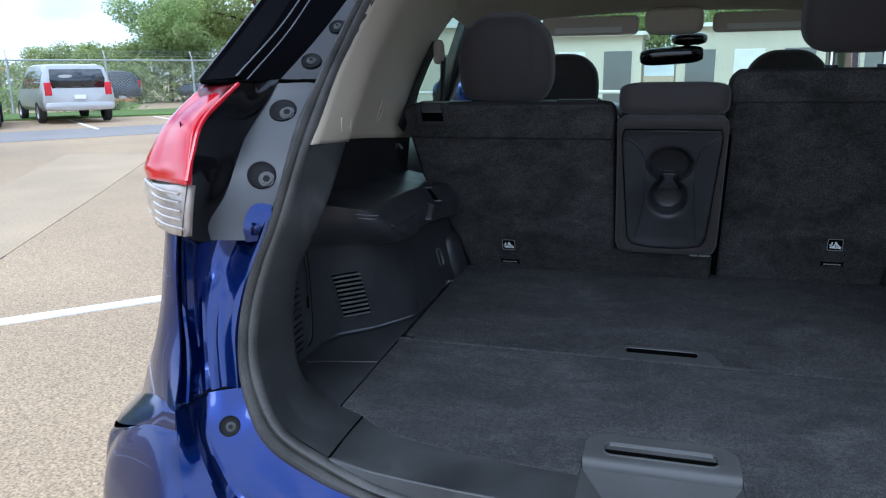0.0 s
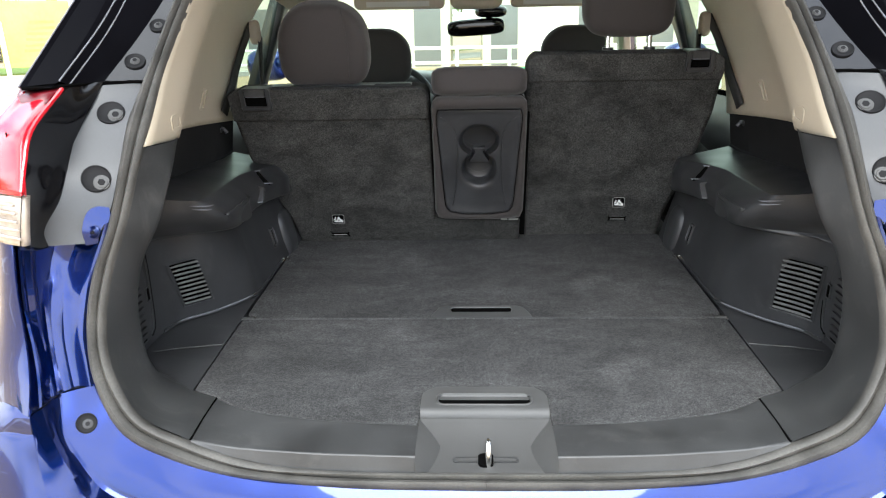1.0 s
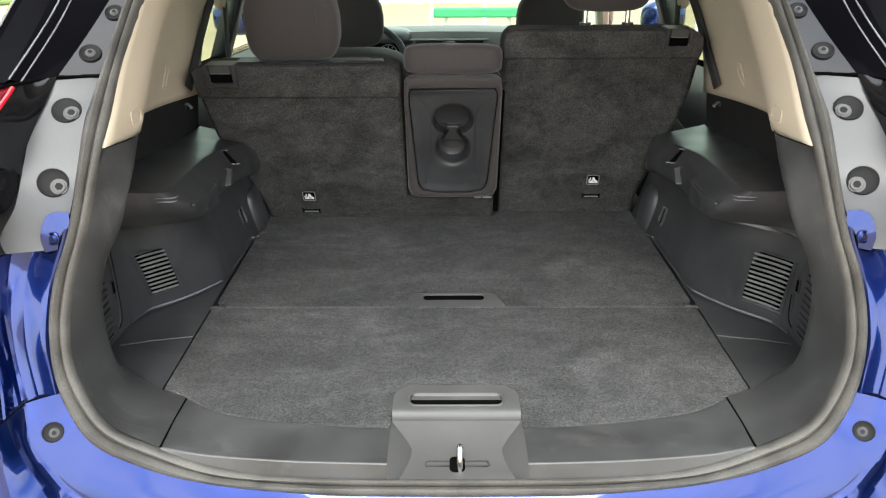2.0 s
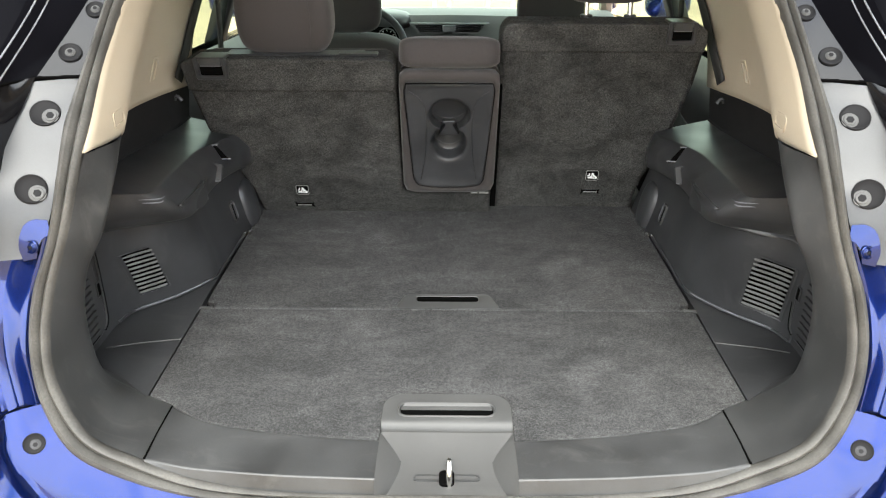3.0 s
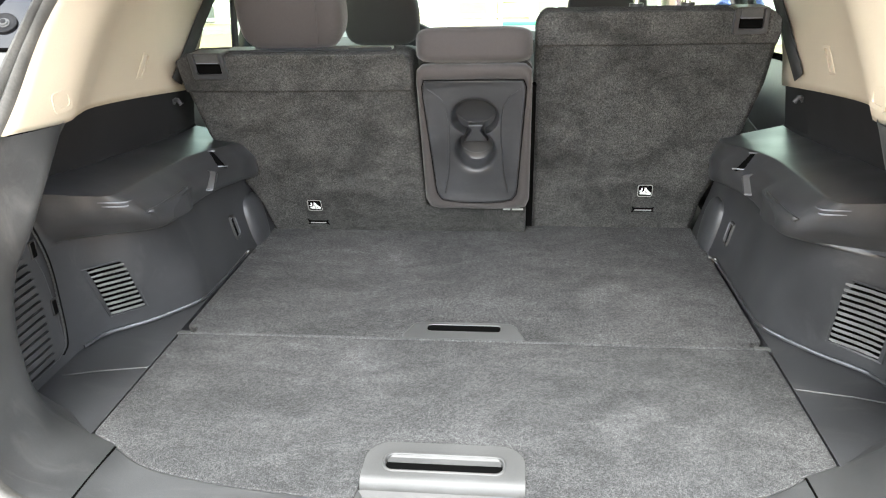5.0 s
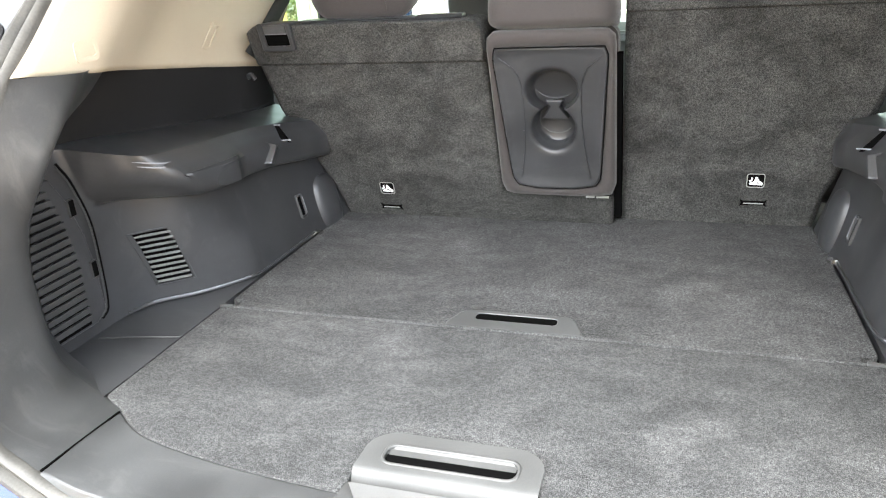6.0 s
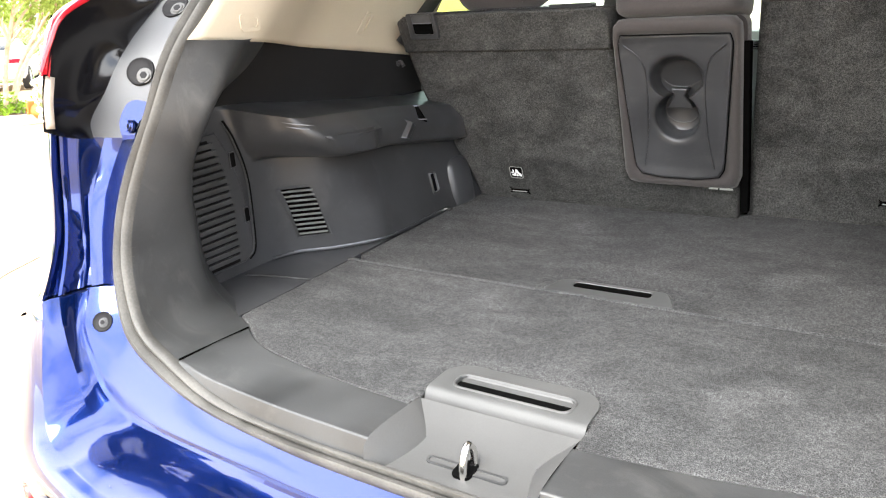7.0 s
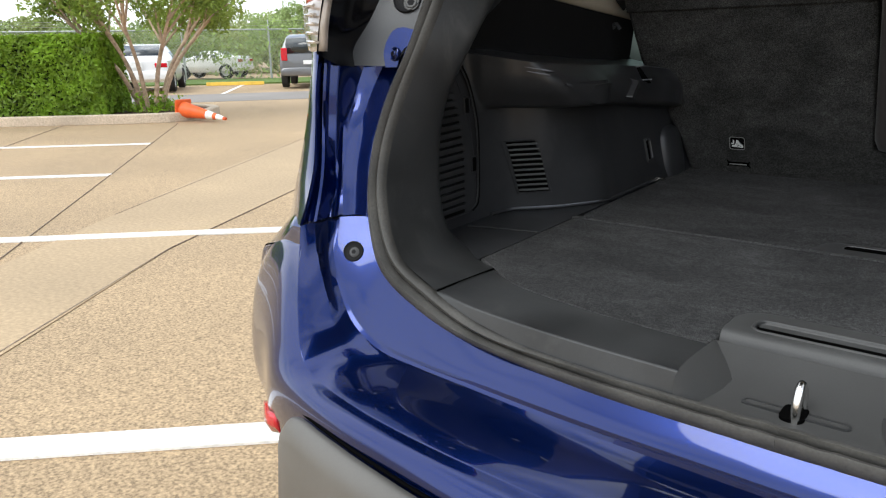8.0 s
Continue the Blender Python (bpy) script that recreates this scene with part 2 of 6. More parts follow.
def tube(path, radius, n=10, caps=True):
    """A round tube along a path; radius: one, or one for each point."""
    P = [Vector(p) for p in path]
    rows = []
    side = None
    for i, p in enumerate(P):
        d = (P[min(i + 1, len(P) - 1)] - P[max(i - 1, 0)]).normalized()
        if side is None:
            side = d.orthogonal().normalized()
        side = (side - d * side.dot(d)).normalized()
        up = d.cross(side)
        r = radius[i] if isinstance(radius, (list, tuple)) else radius
        rows.append([p + r * (math.cos(k * math.tau / n) * side + math.sin(k * math.tau / n) * up) for k in range(n)])
    v, f = loft(rows, ring=True)
    if caps:
        f = f + [list(range(n))[::-1], [len(v) - n + k for k in range(n)]]
    return v, f


def slab(outline, low, high, axis="z"):
    """A plate: a closed outline of (u, v), from low to high along the axis."""
    n = len(outline)
    put = {"z": lambda u, v, w: (u, v, w), "y": lambda u, v, w: (u, w, v), "x": lambda u, v, w: (w, u, v)}[axis]
    verts = [put(u, v, low) for u, v in outline] + [put(u, v, high) for u, v in outline]
    faces = [list(range(n))[::-1], [n + i for i in range(n)]] + [(i, (i + 1) % n, n + (i + 1) % n, n + i) for i in range(n)]
    return verts, faces


def ring_plate(outer, inner, low, high, axis="z"):
    """A plate with a hole: outer and inner outlines of equally many points."""
    n = len(outer)
    put = {"z": lambda u, v, w: (u, v, w), "y": lambda u, v, w: (u, w, v), "x": lambda u, v, w: (w, u, v)}[axis]
    rows = [[put(*p, low) for p in outer], [put(*p, high) for p in outer], [put(*p, high) for p in inner], [put(*p, low) for p in inner]]
    return loft(rows, closed=True, ring=True)


def rounded(x0, x1, y0, y1, r, n=5):
    """The outline of a rectangle with rounded corners."""
    out = []
    for cx, cy, a in ((x1 - r, y1 - r, 0), (x0 + r, y1 - r, 90), (x0 + r, y0 + r, 180), (x1 - r, y0 + r, 270)):
        out += [(cx + r * math.cos(radians(a + 90 * k / n)), cy + r * math.sin(radians(a + 90 * k / n))) for k in range(n + 1)]
    return out


def circle(cx, cy, r, n=24):
    return [(cx + r * math.cos(math.tau * k / n), cy + r * math.sin(math.tau * k / n)) for k in range(n)]


def cushion(sx, sy, sz, p=4.0, n=20, m=14):
    """A padded block with rounded edges, about the origin, of half sizes sx, sy, sz."""
    def pw(c):
        return math.copysign(abs(c) ** (2 / p), c)
    rows = []
    for i in range(m + 1):
        v = -math.pi / 2 + math.pi * i / m
        rows.append([(sx * pw(math.cos(v)) * pw(math.cos(math.tau * j / n)), sy * pw(math.cos(v)) * pw(math.sin(math.tau * j / n)), sz * pw(math.sin(v))) for j in range(n)])
    return loft(rows, ring=True)


def lerp(a, b, t):
    return tuple(p + (q - p) * t for p, q in zip(a, b))


# ---- the car's body round the opening ----
suv = thing("suv", (0, 1.6, 0.30), "dark blue metallic SUV parked with its tailgate open", "car")

# stations from the sill's middle up one side of the opening to the roof's middle
SEAL_IN = [(0, .125, .706), (.20, .128, .706), (.36, .139, .717), (.466, .156, .742), (.544, .172, .775), (.588, .197, .845), (.597, .220, .915), (.585, .250, .995),
           (.563, .276, 1.065), (.549, .315, 1.142), (.543, .372, 1.205), (.540, .46, 1.287), (.522, .60, 1.41), (.475, .78, 1.575), (.35, .85, 1.64), (0, .87, 1.655)]
SEAL_OUT = [(0, .106, .688), (.22, .112, .688), (.39, .135, .692), (.495, .145, .715), (.575, .160, .755), (.619, .192, .832), (.628, .222, .915), (.617, .248, .99),
            (.592, .276, 1.058), (.579, .313, 1.142), (.579, .372, 1.207), (.566, .46, 1.287), (.548, .60, 1.41), (.50, .785, 1.59), (.37, .855, 1.665), (0, .875, 1.68)]


def seal():
    """The rubber seal: two lips and a groove, all round the opening."""
    a, b = spline(SEAL_IN, 180), spline(SEAL_OUT, 180)
    rows = []
    for i, (p, q) in enumerate(zip(a, b)):
        d = a[min(i + 1, 179)] - a[max(i - 1, 0)]
        out = (q - p).cross(d).normalized()
        if out.y > 0:
            out = -out
        prof = [(0.0, -0.006), (0.0, 0.006), (0.08, 0.012), (0.20, 0.014), (0.32, 0.011), (0.40, 0.004), (0.46, 0.011), (0.60, 0.017), (0.78, 0.015), (0.92, 0.008), (1.0, 0.0), (1.0, -0.008)]
        # the rubber is rucked up a little at the sill's middle
        ruck = .0035 * math.exp(-((p.x - .01) / .045) ** 2) * math.sin(p.x * 150)
        rows.append([p.lerp(q, u) + out * (h + ruck * (1 if h > .003 else 0)) for u, h in prof])
    half = loft(rows)
    return join(half, mirrored(half, -1))


part("weather_seal", seal(), RUBBER, suv, "weathered grey-black rubber door seal", angle=50)

# lower body: ledge under the seal, gutter, and the bumper's top and back
LEDGE = [(0, .106, .690), (.22, .112, .690), (.34, .126, .692), (.44, .139, .703), (.51, .147, .722), (.565, .158, .750), (.592, .169, .780), (.608, .181, .803), (.617, .190, .822)]
CREASE = [(0, .084, .663), (.20, .088, .662), (.36, .099, .660), (.46, .106, .659), (.53, .111, .664), (.588, .119, .690), (.622, .127, .732), (.648, .139, .776), (.659, .164, .8215)]
GUT_A = [(0, .078, .650), (.20, .080, .650), (.36, .089, .650), (.46, .096, .650), (.535, .100, .654), (.594, .106, .680), (.628, .115, .728), (.653, .127, .774), (.664, .144, .8215)]
GUT_B = [(0, .050, .645), (.20, .052, .645), (.36, .058, .645), (.46, .064, .645), (.54, .074, .648), (.594, .086, .672), (.624, .096, .720), (.649, .107, .770), (.666, .122, .8215)]
RIDGE = [(0, -.022, .633), (.24, -.020, .634), (.36, -.016, .635), (.46, -.006, .636), (.555, .013, .637), (.608, .026, .656), (.638, .049, .704), (.657, .074, .762), (.671, .098, .8215)]


def mirror_both(g):
    return join(g, mirrored(g, -1))


def between(a, b, t, dy=0.0, dz=0.0):
    return [(x, y + dy, z + dz) for x, y, z in (lerp(p, q, t) for p, q in zip(a, b))]


part("inner_ledge", mirror_both(curved([LEDGE, between(LEDGE, CREASE, .5, -.001, .001), between(LEDGE, CREASE, .97, -.0004, .0003), CREASE, between(CREASE, GUT_A, .25, .001, -.002)], 64)), PAINT, suv, "blue painted ledge under the door seal", angle=34)
part("gutter", mirror_both(curved([between(CREASE, GUT_A, .25, .001, -.002), between(CREASE, GUT_A, .75, .003, -.001), GUT_A, between(GUT_A, GUT_B, .4, 0, -.0015), GUT_B, between(GUT_B, RIDGE, .06, 0, .0), between(GUT_B, RIDGE, .5, 0, .0015), between(GUT_B, RIDGE, .97, 0, .0004), RIDGE], 64)), PAINT, suv, angle=24)
# bumper skin in upright sections from the middle round the corner to the side
FACE = [[(0, -.022, .633), (0, -.044, .626), (0, -.058, .605), (0, -.060, .55), (0, -.04, .50)], [(.24, -.020, .634), (.24, -.042, .627), (.245, -.056, .605), (.25, -.058, .55), (.25, -.038, .50)],
        [(.36, -.016, .635), (.362, -.037, .630), (.366, -.049, .605), (.37, -.050, .55), (.37, -.03, .50)], [(.46, -.006, .636), (.465, -.027, .630), (.475, -.038, .603), (.48, -.037, .55), (.47, -.02, .50)],
        [(.555, .013, .637), (.568, -.007, .630), (.590, -.014, .600), (.60, -.010, .54), (.585, .01, .49)], [(.608, .026, .656), (.640, .017, .642), (.668, .010, .605), (.690, .018, .530), (.665, .04, .475)],
        [(.638, .049, .704), (.676, .045, .690), (.722, .045, .640), (.738, .048, .535), (.705, .07, .475)], [(.657, .074, .762), (.710, .078, .746), (.785, .082, .670), (.798, .074, .560), (.750, .10, .48)],
        [(.669, .092, .797), (.735, .106, .782), (.818, .108, .700), (.830, .100, .580), (.785, .13, .48)], [(.755, .117, .778), (.795, .126, .760), (.838, .130, .695), (.846, .126, .585), (.81, .16, .48)],
        [(.833, .161, .757), (.850, .170, .732), (.862, .178, .680), (.864, .180, .590), (.84, .21, .48)], [(.868, .42, .770), (.873, .42, .730), (.873, .42, .68), (.872, .42, .57), (.86, .42, .46)]]
bumper = part("rear_bumper", mirror_both(curved(FACE, 20, 72)), PAINT, suv, "blue painted rear bumper skin", angle=50)
CLAD_A = [(0, -.066, .600), (.26, -.064, .600), (.40, -.052, .602), (.50, -.036, .602), (.565, -.020, .597), (.606, -.008, .575), (.624, .004, .53)]
CLAD_B = [(0, -.092, .588), (.26, -.089, .588), (.40, -.077, .589), (.50, -.060, .588), (.572, -.040, .582), (.618, -.022, .552), (.636, -.006, .50)]
CLAD_C = [(0, -.100, .44), (.26, -.097, .44), (.40, -.085, .44), (.50, -.066, .43), (.59, -.044, .43), (.645, -.020, .43), (.662, .004, .43)]
CLAD_D = [(0, -.03, .30), (.26, -.03, .30), (.40, -.02, .29), (.50, -.01, .29), (.60, .01, .28), (.64, .03, .29), (.66, .06, .30)]
part("bumper_cladding", mirror_both(curved([CLAD_A, between(CLAD_A, CLAD_B, .35, -.001, .003), CLAD_B, between(CLAD_B, CLAD_C, .12, -.002, 0), CLAD_C, CLAD_D], 48)), CLADDING, bumper, "grey unpainted bumper cladding", solid=0.02, angle=45)
part("cladding_joint", mirror_both(tube(spline([(x, y + .003, z + .004) for x, y, z in CLAD_A], 40), .0025, 6)), DARK, bumper)
for sx in (-1, 1):
    part("bumper_corner", mirrored(curved([[(.60, .02, .49), (.705, .06, .478), (.80, .155, .482), (.86, .42, .465)], [(.60, .10, .32), (.68, .12, .32), (.76, .20, .32), (.84, .42, .32)]], 16, 6), sx), CLADDING, bumper)
    part("reflector", mirrored(curved([[(.655, .004, .560), (.690, .010, .552), (.738, .040, .540)], [(.657, .000, .545), (.696, .010, .530), (.746, .042, .515)], [(.655, .006, .528), (.694, .016, .514), (.744, .046, .503)]], 10), sx), REDLENS, bumper, "red bumper reflector", solid=0.012)


# small chips and scuffs in the bumper's top
rng = random.Random(8)
for _ in range(11):
    k, u = rng.uniform(.5, 6.2), rng.uniform(.15, .9)
    i = int(k)
    p = Vector(lerp(lerp(GUT_B[i], RIDGE[i], u), lerp(GUT_B[i + 1], RIDGE[i + 1], u), k - i)) + Vector((0, 0, .0018))
    if i > 3:
        continue
    d = Vector((rng.uniform(.001, .006), rng.uniform(-.002, .002), 0))
    part("paint_chip", tube([(-p.x - d.x, p.y - d.y, p.z), (-p.x, p.y, p.z), (-p.x + d.x, p.y + d.y, p.z)], [.0001, .0004, .0001], 5), GREYPLASTIC, bumper)


def screw_cap(centre, r, parent, name, sx, normal, mat=PULLGREY, cap=0.36, dx=.008, dz=-.007, seat=DISHBLACK):
    """A bolt with washer in a shallow round dish that lies on the surface round it; the hollows' shade is put into the
    black of dish and socket.
    """
    turn = Vector((sx * normal[0], normal[1], normal[2])).to_track_quat("Z", "Y").to_matrix().to_4x4()
    m = Matrix.Translation((sx * centre[0], centre[1], centre[2])) @ turn

    def ring(k, h):
        return [(k * r * math.cos(a), k * r * math.sin(a), h) for a in np.linspace(0, math.tau, 29)]
    dish = part(name + "_dish", moved(loft([ring(1.04, -.002), ring(1.0, .0016), ring(.93, .0020), ring(.86, .0010), ring(.5, .0006), ring(.01, .0006)]), m), seat, parent)
    c = cap * r
    shift = Vector((-sx * dx, 0, dz))
    shift -= turn.col[2].to_3d() * shift.dot(turn.col[2].to_3d())
    m = Matrix.Translation(shift) @ m
    part("bolt", moved(join(slab(circle(0, 0, c * 1.3, 20), 0, .0018), slab(circle(0, 0, c * .95, 18), .0018, .0036)), m), mat, dish, "bolt with a washer", bevel=.0008)
    # a raised black hexagon paints the shade in the bolt's socket
    part("socket", moved(slab(circle(0, 0, c * .62, 6), .0036, .0041), m), DISHBLACK, dish)
    return dish


def normal_near(rows, p):
    """The outward (rearward) normal of the strip between two rows, near p."""
    a, b = [spline(r, 40) for r in rows]
    mid = [u.lerp(v, .5) for u, v in zip(a, b)]
    i = min(range(1, 39), key=lambda k: (mid[k] - Vector(p)).length)
    n = (b[i] - a[i]).cross(mid[i + 1] - mid[i - 1]).normalized()
    n = -n if n.y > 0 else n
    d = (Vector(p) - mid[i]).dot(n)
    return Vector(p) - n * (d - .0012), n


# quarter panels, brackets and tail lights, one of each for either side
ZQ = (.8225, .86, .90, .95, 1.0, 1.04, 1.074)
Q_SEAL = ((.617, .190), (.623, .203), (.628, .216), (.623, .235), (.612, .252), (.598, .268), (.588, .280))
Q_A = ((.657, .170), (.666, .183), (.672, .196), (.675, .214), (.674, .244), (.660, .260), (.650, .268))
Q_B = ((.666, .158), (.680, .186), (.684, .196), (.686, .204), (.686, .212), (.685, .220), (.684, .226))
Q_C = ((.669, .125), (.676, .146), (.686, .166), (.698, .184), (.697, .191), (.696, .198), (.695, .203))
Q_D = ((.671, .099), (.676, .124), (.684, .147), (.691, .163), (.694, .173), (.694, .182), (.693, .190))
Q_E = ((.784, .168), (.761, .168), (.745, .170), (.736, .180), (.732, .190), (.728, .197), (.721, .197))


def column(pts, dx=0.0, dy=0.0):
    """A quarter panel's upright line; its foot drops towards the outside."""
    return [(x + dx, y + dy, z - (max(0, (x - .70) / .084) * .018 if z == ZQ[0] else 0)) for (x, y), z in zip(pts, ZQ)]


def blend(p, q, t, dx=0.0, dy=0.0):
    return column([lerp(a, b, t) for a, b in zip(p, q)], dx, dy)


for sx in (-1, 1):
    q_rows = [column(Q_SEAL), blend(Q_SEAL, Q_A, .12, 0, -.003), blend(Q_SEAL, Q_A, .32, 0, .001), blend(Q_SEAL, Q_A, .55, .001, .008), blend(Q_SEAL, Q_A, .75, .002, .009), blend(Q_SEAL, Q_A, .90, 0, .004), column(Q_A, .001, 0), blend(Q_A, Q_B, .35, .004, .009), blend(Q_A, Q_B, .7, .004, .007), column(Q_B, 0, .001), column(Q_B, .0015, -.003),
              blend(Q_B, Q_C, .25, .003, .004), blend(Q_B, Q_C, .75, .003, .004), column(Q_C, -.001, .001), column(Q_C, .001, -.003), blend(Q_C, Q_D, .3, .008, .012), blend(Q_C, Q_D, .7, .009, .012), column(Q_D, .002, .003), column(Q_D, .002, -.001),
              blend(Q_D, Q_E, .08, .001, -.002), blend(Q_D, Q_E, .3, 0, -.004), blend(Q_D, Q_E, .65, 0, -.003), column(Q_E), column(Q_E, .020, .030), column(Q_E, .045, .085), [(.868, .42, z) for z in ZQ]]
    part("quarter_panel", mirrored(curved(q_rows, 24), sx), PAINT, suv, "blue painted quarter panel with a folded rain channel", angle=34)
    part("bumper_shoulder", mirrored(curved([[(.671, .108, .829), (.715, .124, .826), (.780, .182, .816), (.818, .26, .808), (.862, .42, .80)], [(.671, .097, .820), (.715, .112, .815), (.784, .168, .803), (.825, .25, .797), (.870, .42, .788)], [(.669, .091, .798), (.755, .1165, .779), (.833, .1605, .758), (.855, .27, .763), (.869, .42, .771)], [(.667, .092, .790), (.735, .115, .770), (.826, .170, .742), (.848, .26, .745), (.864, .42, .75)]], 24), sx), PAINT, bumper, angle=30)
    part("joint_flange", mirrored(slab([(.618, .192), (.640, .180), (.656, .170), (.663, .148), (.665, .124), (.670, .101), (.70, .13), (.72, .20), (.66, .235), (.63, .22)], .8165, .8200), sx), PAINT, bumper)
    part("panel_joint", mirrored(tube(spline([(.620, .193, .820), (.657, .172, .820), (.668, .130, .820), (.673, .103, .8205)], 24), .0012, 6), sx), DARK, bumper)
    part("body_side", mirrored(curved([[(.868, .42, .825), (.868, .42, 1.055), (.85, .44, 1.13), (.80, .48, 1.19)], [(.90, 1.2, .80), (.905, 1.2, 1.0), (.88, 1.2, 1.06), (.81, 1.2, 1.095)],
                                       [(.90, 2.6, .72), (.905, 2.6, .91), (.88, 2.6, .97), (.81, 2.6, 1.0)], [(.84, 4.0, .62), (.84, 4.0, .80), (.80, 4.0, .86), (.70, 4.0, .89)]], 10, 22), sx), PAINT, suv)
    part("body_side_lower", mirrored(curved([[(.86, .30, .34), (.868, .38, .60), (.868, .42, .825)], [(.87, 1.2, .20), (.90, 1.2, .50), (.90, 1.2, .80)],
                                             [(.87, 2.6, .13), (.90, 2.6, .40), (.90, 2.6, .72)], [(.80, 4.0, .10), (.84, 4.0, .38), (.84, 4.0, .62)]], 8, 22), sx), PAINT, suv)

    # satin bracket with its bolts beside the seal
    b_in = [(.621, .252, 1.038), (.606, .262, 1.048), (.590, .284, 1.085), (.581, .312, 1.14), (.581, .372, 1.208), (.574, .412, 1.243), (.569, .432, 1.262)]
    b_out = [(.673, .235, 1.040), (.677, .240, 1.065), (.656, .258, 1.105), (.650, .285, 1.145), (.653, .330, 1.186), (.650, .375, 1.230), (.630, .405, 1.262)]
    bracket = part("tailgate_bracket", mirrored(curved([b_in, [lerp(a, b, .5) for a, b in zip(b_in, b_out)], b_out], 30), sx), BRACKETGREY, suv, "satin dark grey metal bracket beside the opening", angle=30)
    part("bracket_notch", mirrored(loft([spline([(.6215, .2485, 1.036), (.624, .250, 1.06), (.618, .262, 1.085), (.606, .272, 1.092), (.590, .280, 1.088)], 16), spline([(.607, .258, 1.036), (.604, .262, 1.05), (.600, .266, 1.06), (.595, .270, 1.065), (.588, .274, 1.066)], 16)]), sx), PAINT, bracket, "blue body panel in the bracket's cut-out")
    for p in ((.611, .296, 1.130), (.610, .380, 1.218)):
        c, n = normal_near((b_in, b_out), p)
        screw_cap(c, .0215, bracket, "bolt", sx, n, cap=.44)

    # gloss black wall between bracket and lamp
    wall = [[(.673, .236, 1.038), (.677, .242, 1.065), (.655, .260, 1.105), (.649, .287, 1.145), (.652, .332, 1.186), (.628, .408, 1.268)],
            [(.675, .200, 1.045), (.675, .205, 1.07), (.666, .215, 1.10), (.660, .238, 1.15), (.656, .280, 1.20), (.648, .372, 1.268)],
            [(.668, .158, 1.062), (.664, .160, 1.085), (.656, .166, 1.13), (.653, .185, 1.18), (.654, .225, 1.225), (.658, .335, 1.268)]]
    part("lamp_housing", mirrored(curved(wall, 24, 10), sx), GLOSSBLACK, suv, "gloss black panel beside the tail lamp")
    lamp = part("tail_lamp", mirrored(curved([[(.650, .172, 1.142), (.652, .190, 1.18), (.653, .228, 1.222), (.657, .335, 1.262)], [(.658, .166, 1.140), (.660, .182, 1.18), (.664, .220, 1.226), (.680, .345, 1.270)],
                                              [(.720, .203, 1.136), (.722, .216, 1.17), (.714, .246, 1.220), (.702, .335, 1.264)], [(.790, .258, 1.130), (.792, .263, 1.155), (.760, .286, 1.213), (.733, .345, 1.262)],
                                              [(.84, .40, 1.12), (.845, .42, 1.15), (.81, .44, 1.20), (.77, .48, 1.252)]], 18, 26), sx), REDLENS, suv, "red tail lamp lens", angle=60, solid=.012)
    part("clear_lens", mirrored(curved([[(.664, .160, 1.066), (.658, .163, 1.105), (.655, .172, 1.139)], [(.715, .188, 1.064), (.718, .190, 1.10), (.720, .196, 1.133)], [(.775, .245, 1.068), (.79, .252, 1.10), (.795, .258, 1.127)],
                                        [(.82, .39, 1.07), (.83, .40, 1.09), (.84, .40, 1.117)]], 10, 16), sx), CLEARLENS, lamp, "clear ribbed lamp lens", solid=.012)
    for k in range(5):
        z = 1.078 + .0125 * k
        part("lens_rib", mirrored(tube(spline([(.662, .157, z), (.716, .185, z), (.782, .243, z + .002)], 14), .0022, 6), sx), CLEARLENS, lamp)
    part("lens_edge", mirrored(tube(spline([(.651, .164, 1.145), (.652, .186, 1.18), (.653, .224, 1.224), (.657, .330, 1.266)], 18), .0035, 6), sx), REDLENS, lamp)
    part("lamp_top", mirrored(loft([[(.655, .332, 1.268), (.690, .338, 1.271), (.733, .348, 1.268)], [(.660, .305, 1.262), (.690, .312, 1.262), (.728, .325, 1.258)], [(.664, .280, 1.246), (.690, .290, 1.246), (.722, .305, 1.246)]]), sx), PLUMLENS, lamp, "dark red upper facet", solid=.004)
    if sx < 0:
        part("crack", mirrored(join(tube(spline([(.712, .233, 1.203), (.700, .226, 1.209), (.686, .218, 1.212), (.674, .212, 1.212)], 10), .0011, 6), tube([(.690, .220, 1.211), (.693, .224, 1.219)], .0013, 6), tube([(.687, .218, 1.212), (.688, .216, 1.206)], .0013, 6)), sx), DARK, lamp)

    # gloss black upper pillar: strip with bolts, moulded ridges, quarter glass outside
    u0 = [(.569, .432, 1.266), (.560, .48, 1.305), (.552, .56, 1.375), (.535, .66, 1.46), (.51, .77, 1.565)]
    u1 = [(.628, .412, 1.268), (.600, .50, 1.330), (.572, .585, 1.40), (.555, .67, 1.47), (.53, .775, 1.570)]
    u2 = [(.655, .350, 1.270), (.635, .47, 1.345), (.618, .57, 1.425), (.60, .66, 1.50), (.57, .76, 1.585)]
    u3 = [(.662, .335, 1.278), (.645, .46, 1.352), (.628, .56, 1.430), (.61, .655, 1.505), (.58, .755, 1.59)]
    u4 = [(.668, .320, 1.270), (.655, .445, 1.348), (.640, .545, 1.428), (.62, .645, 1.505), (.59, .75, 1.592)]
    u5 = [(.700, .306, 1.272), (.690, .425, 1.350), (.672, .53, 1.430), (.65, .63, 1.508), (.615, .74, 1.598)]
    u6 = [(.708, .302, 1.274), (.697, .42, 1.353), (.679, .525, 1.433), (.657, .625, 1.511), (.622, .735, 1.600)]
    u7 = [(.80, .48, 1.26), (.78, .58, 1.35), (.75, .68, 1.43), (.715, .78, 1.50), (.66, .86, 1.59)]
    pillar = part("upper_pillar", mirrored(curved([u1, u2], 20, 5), sx), PILLARBLACK, suv, "gloss black upper pillar moulding")
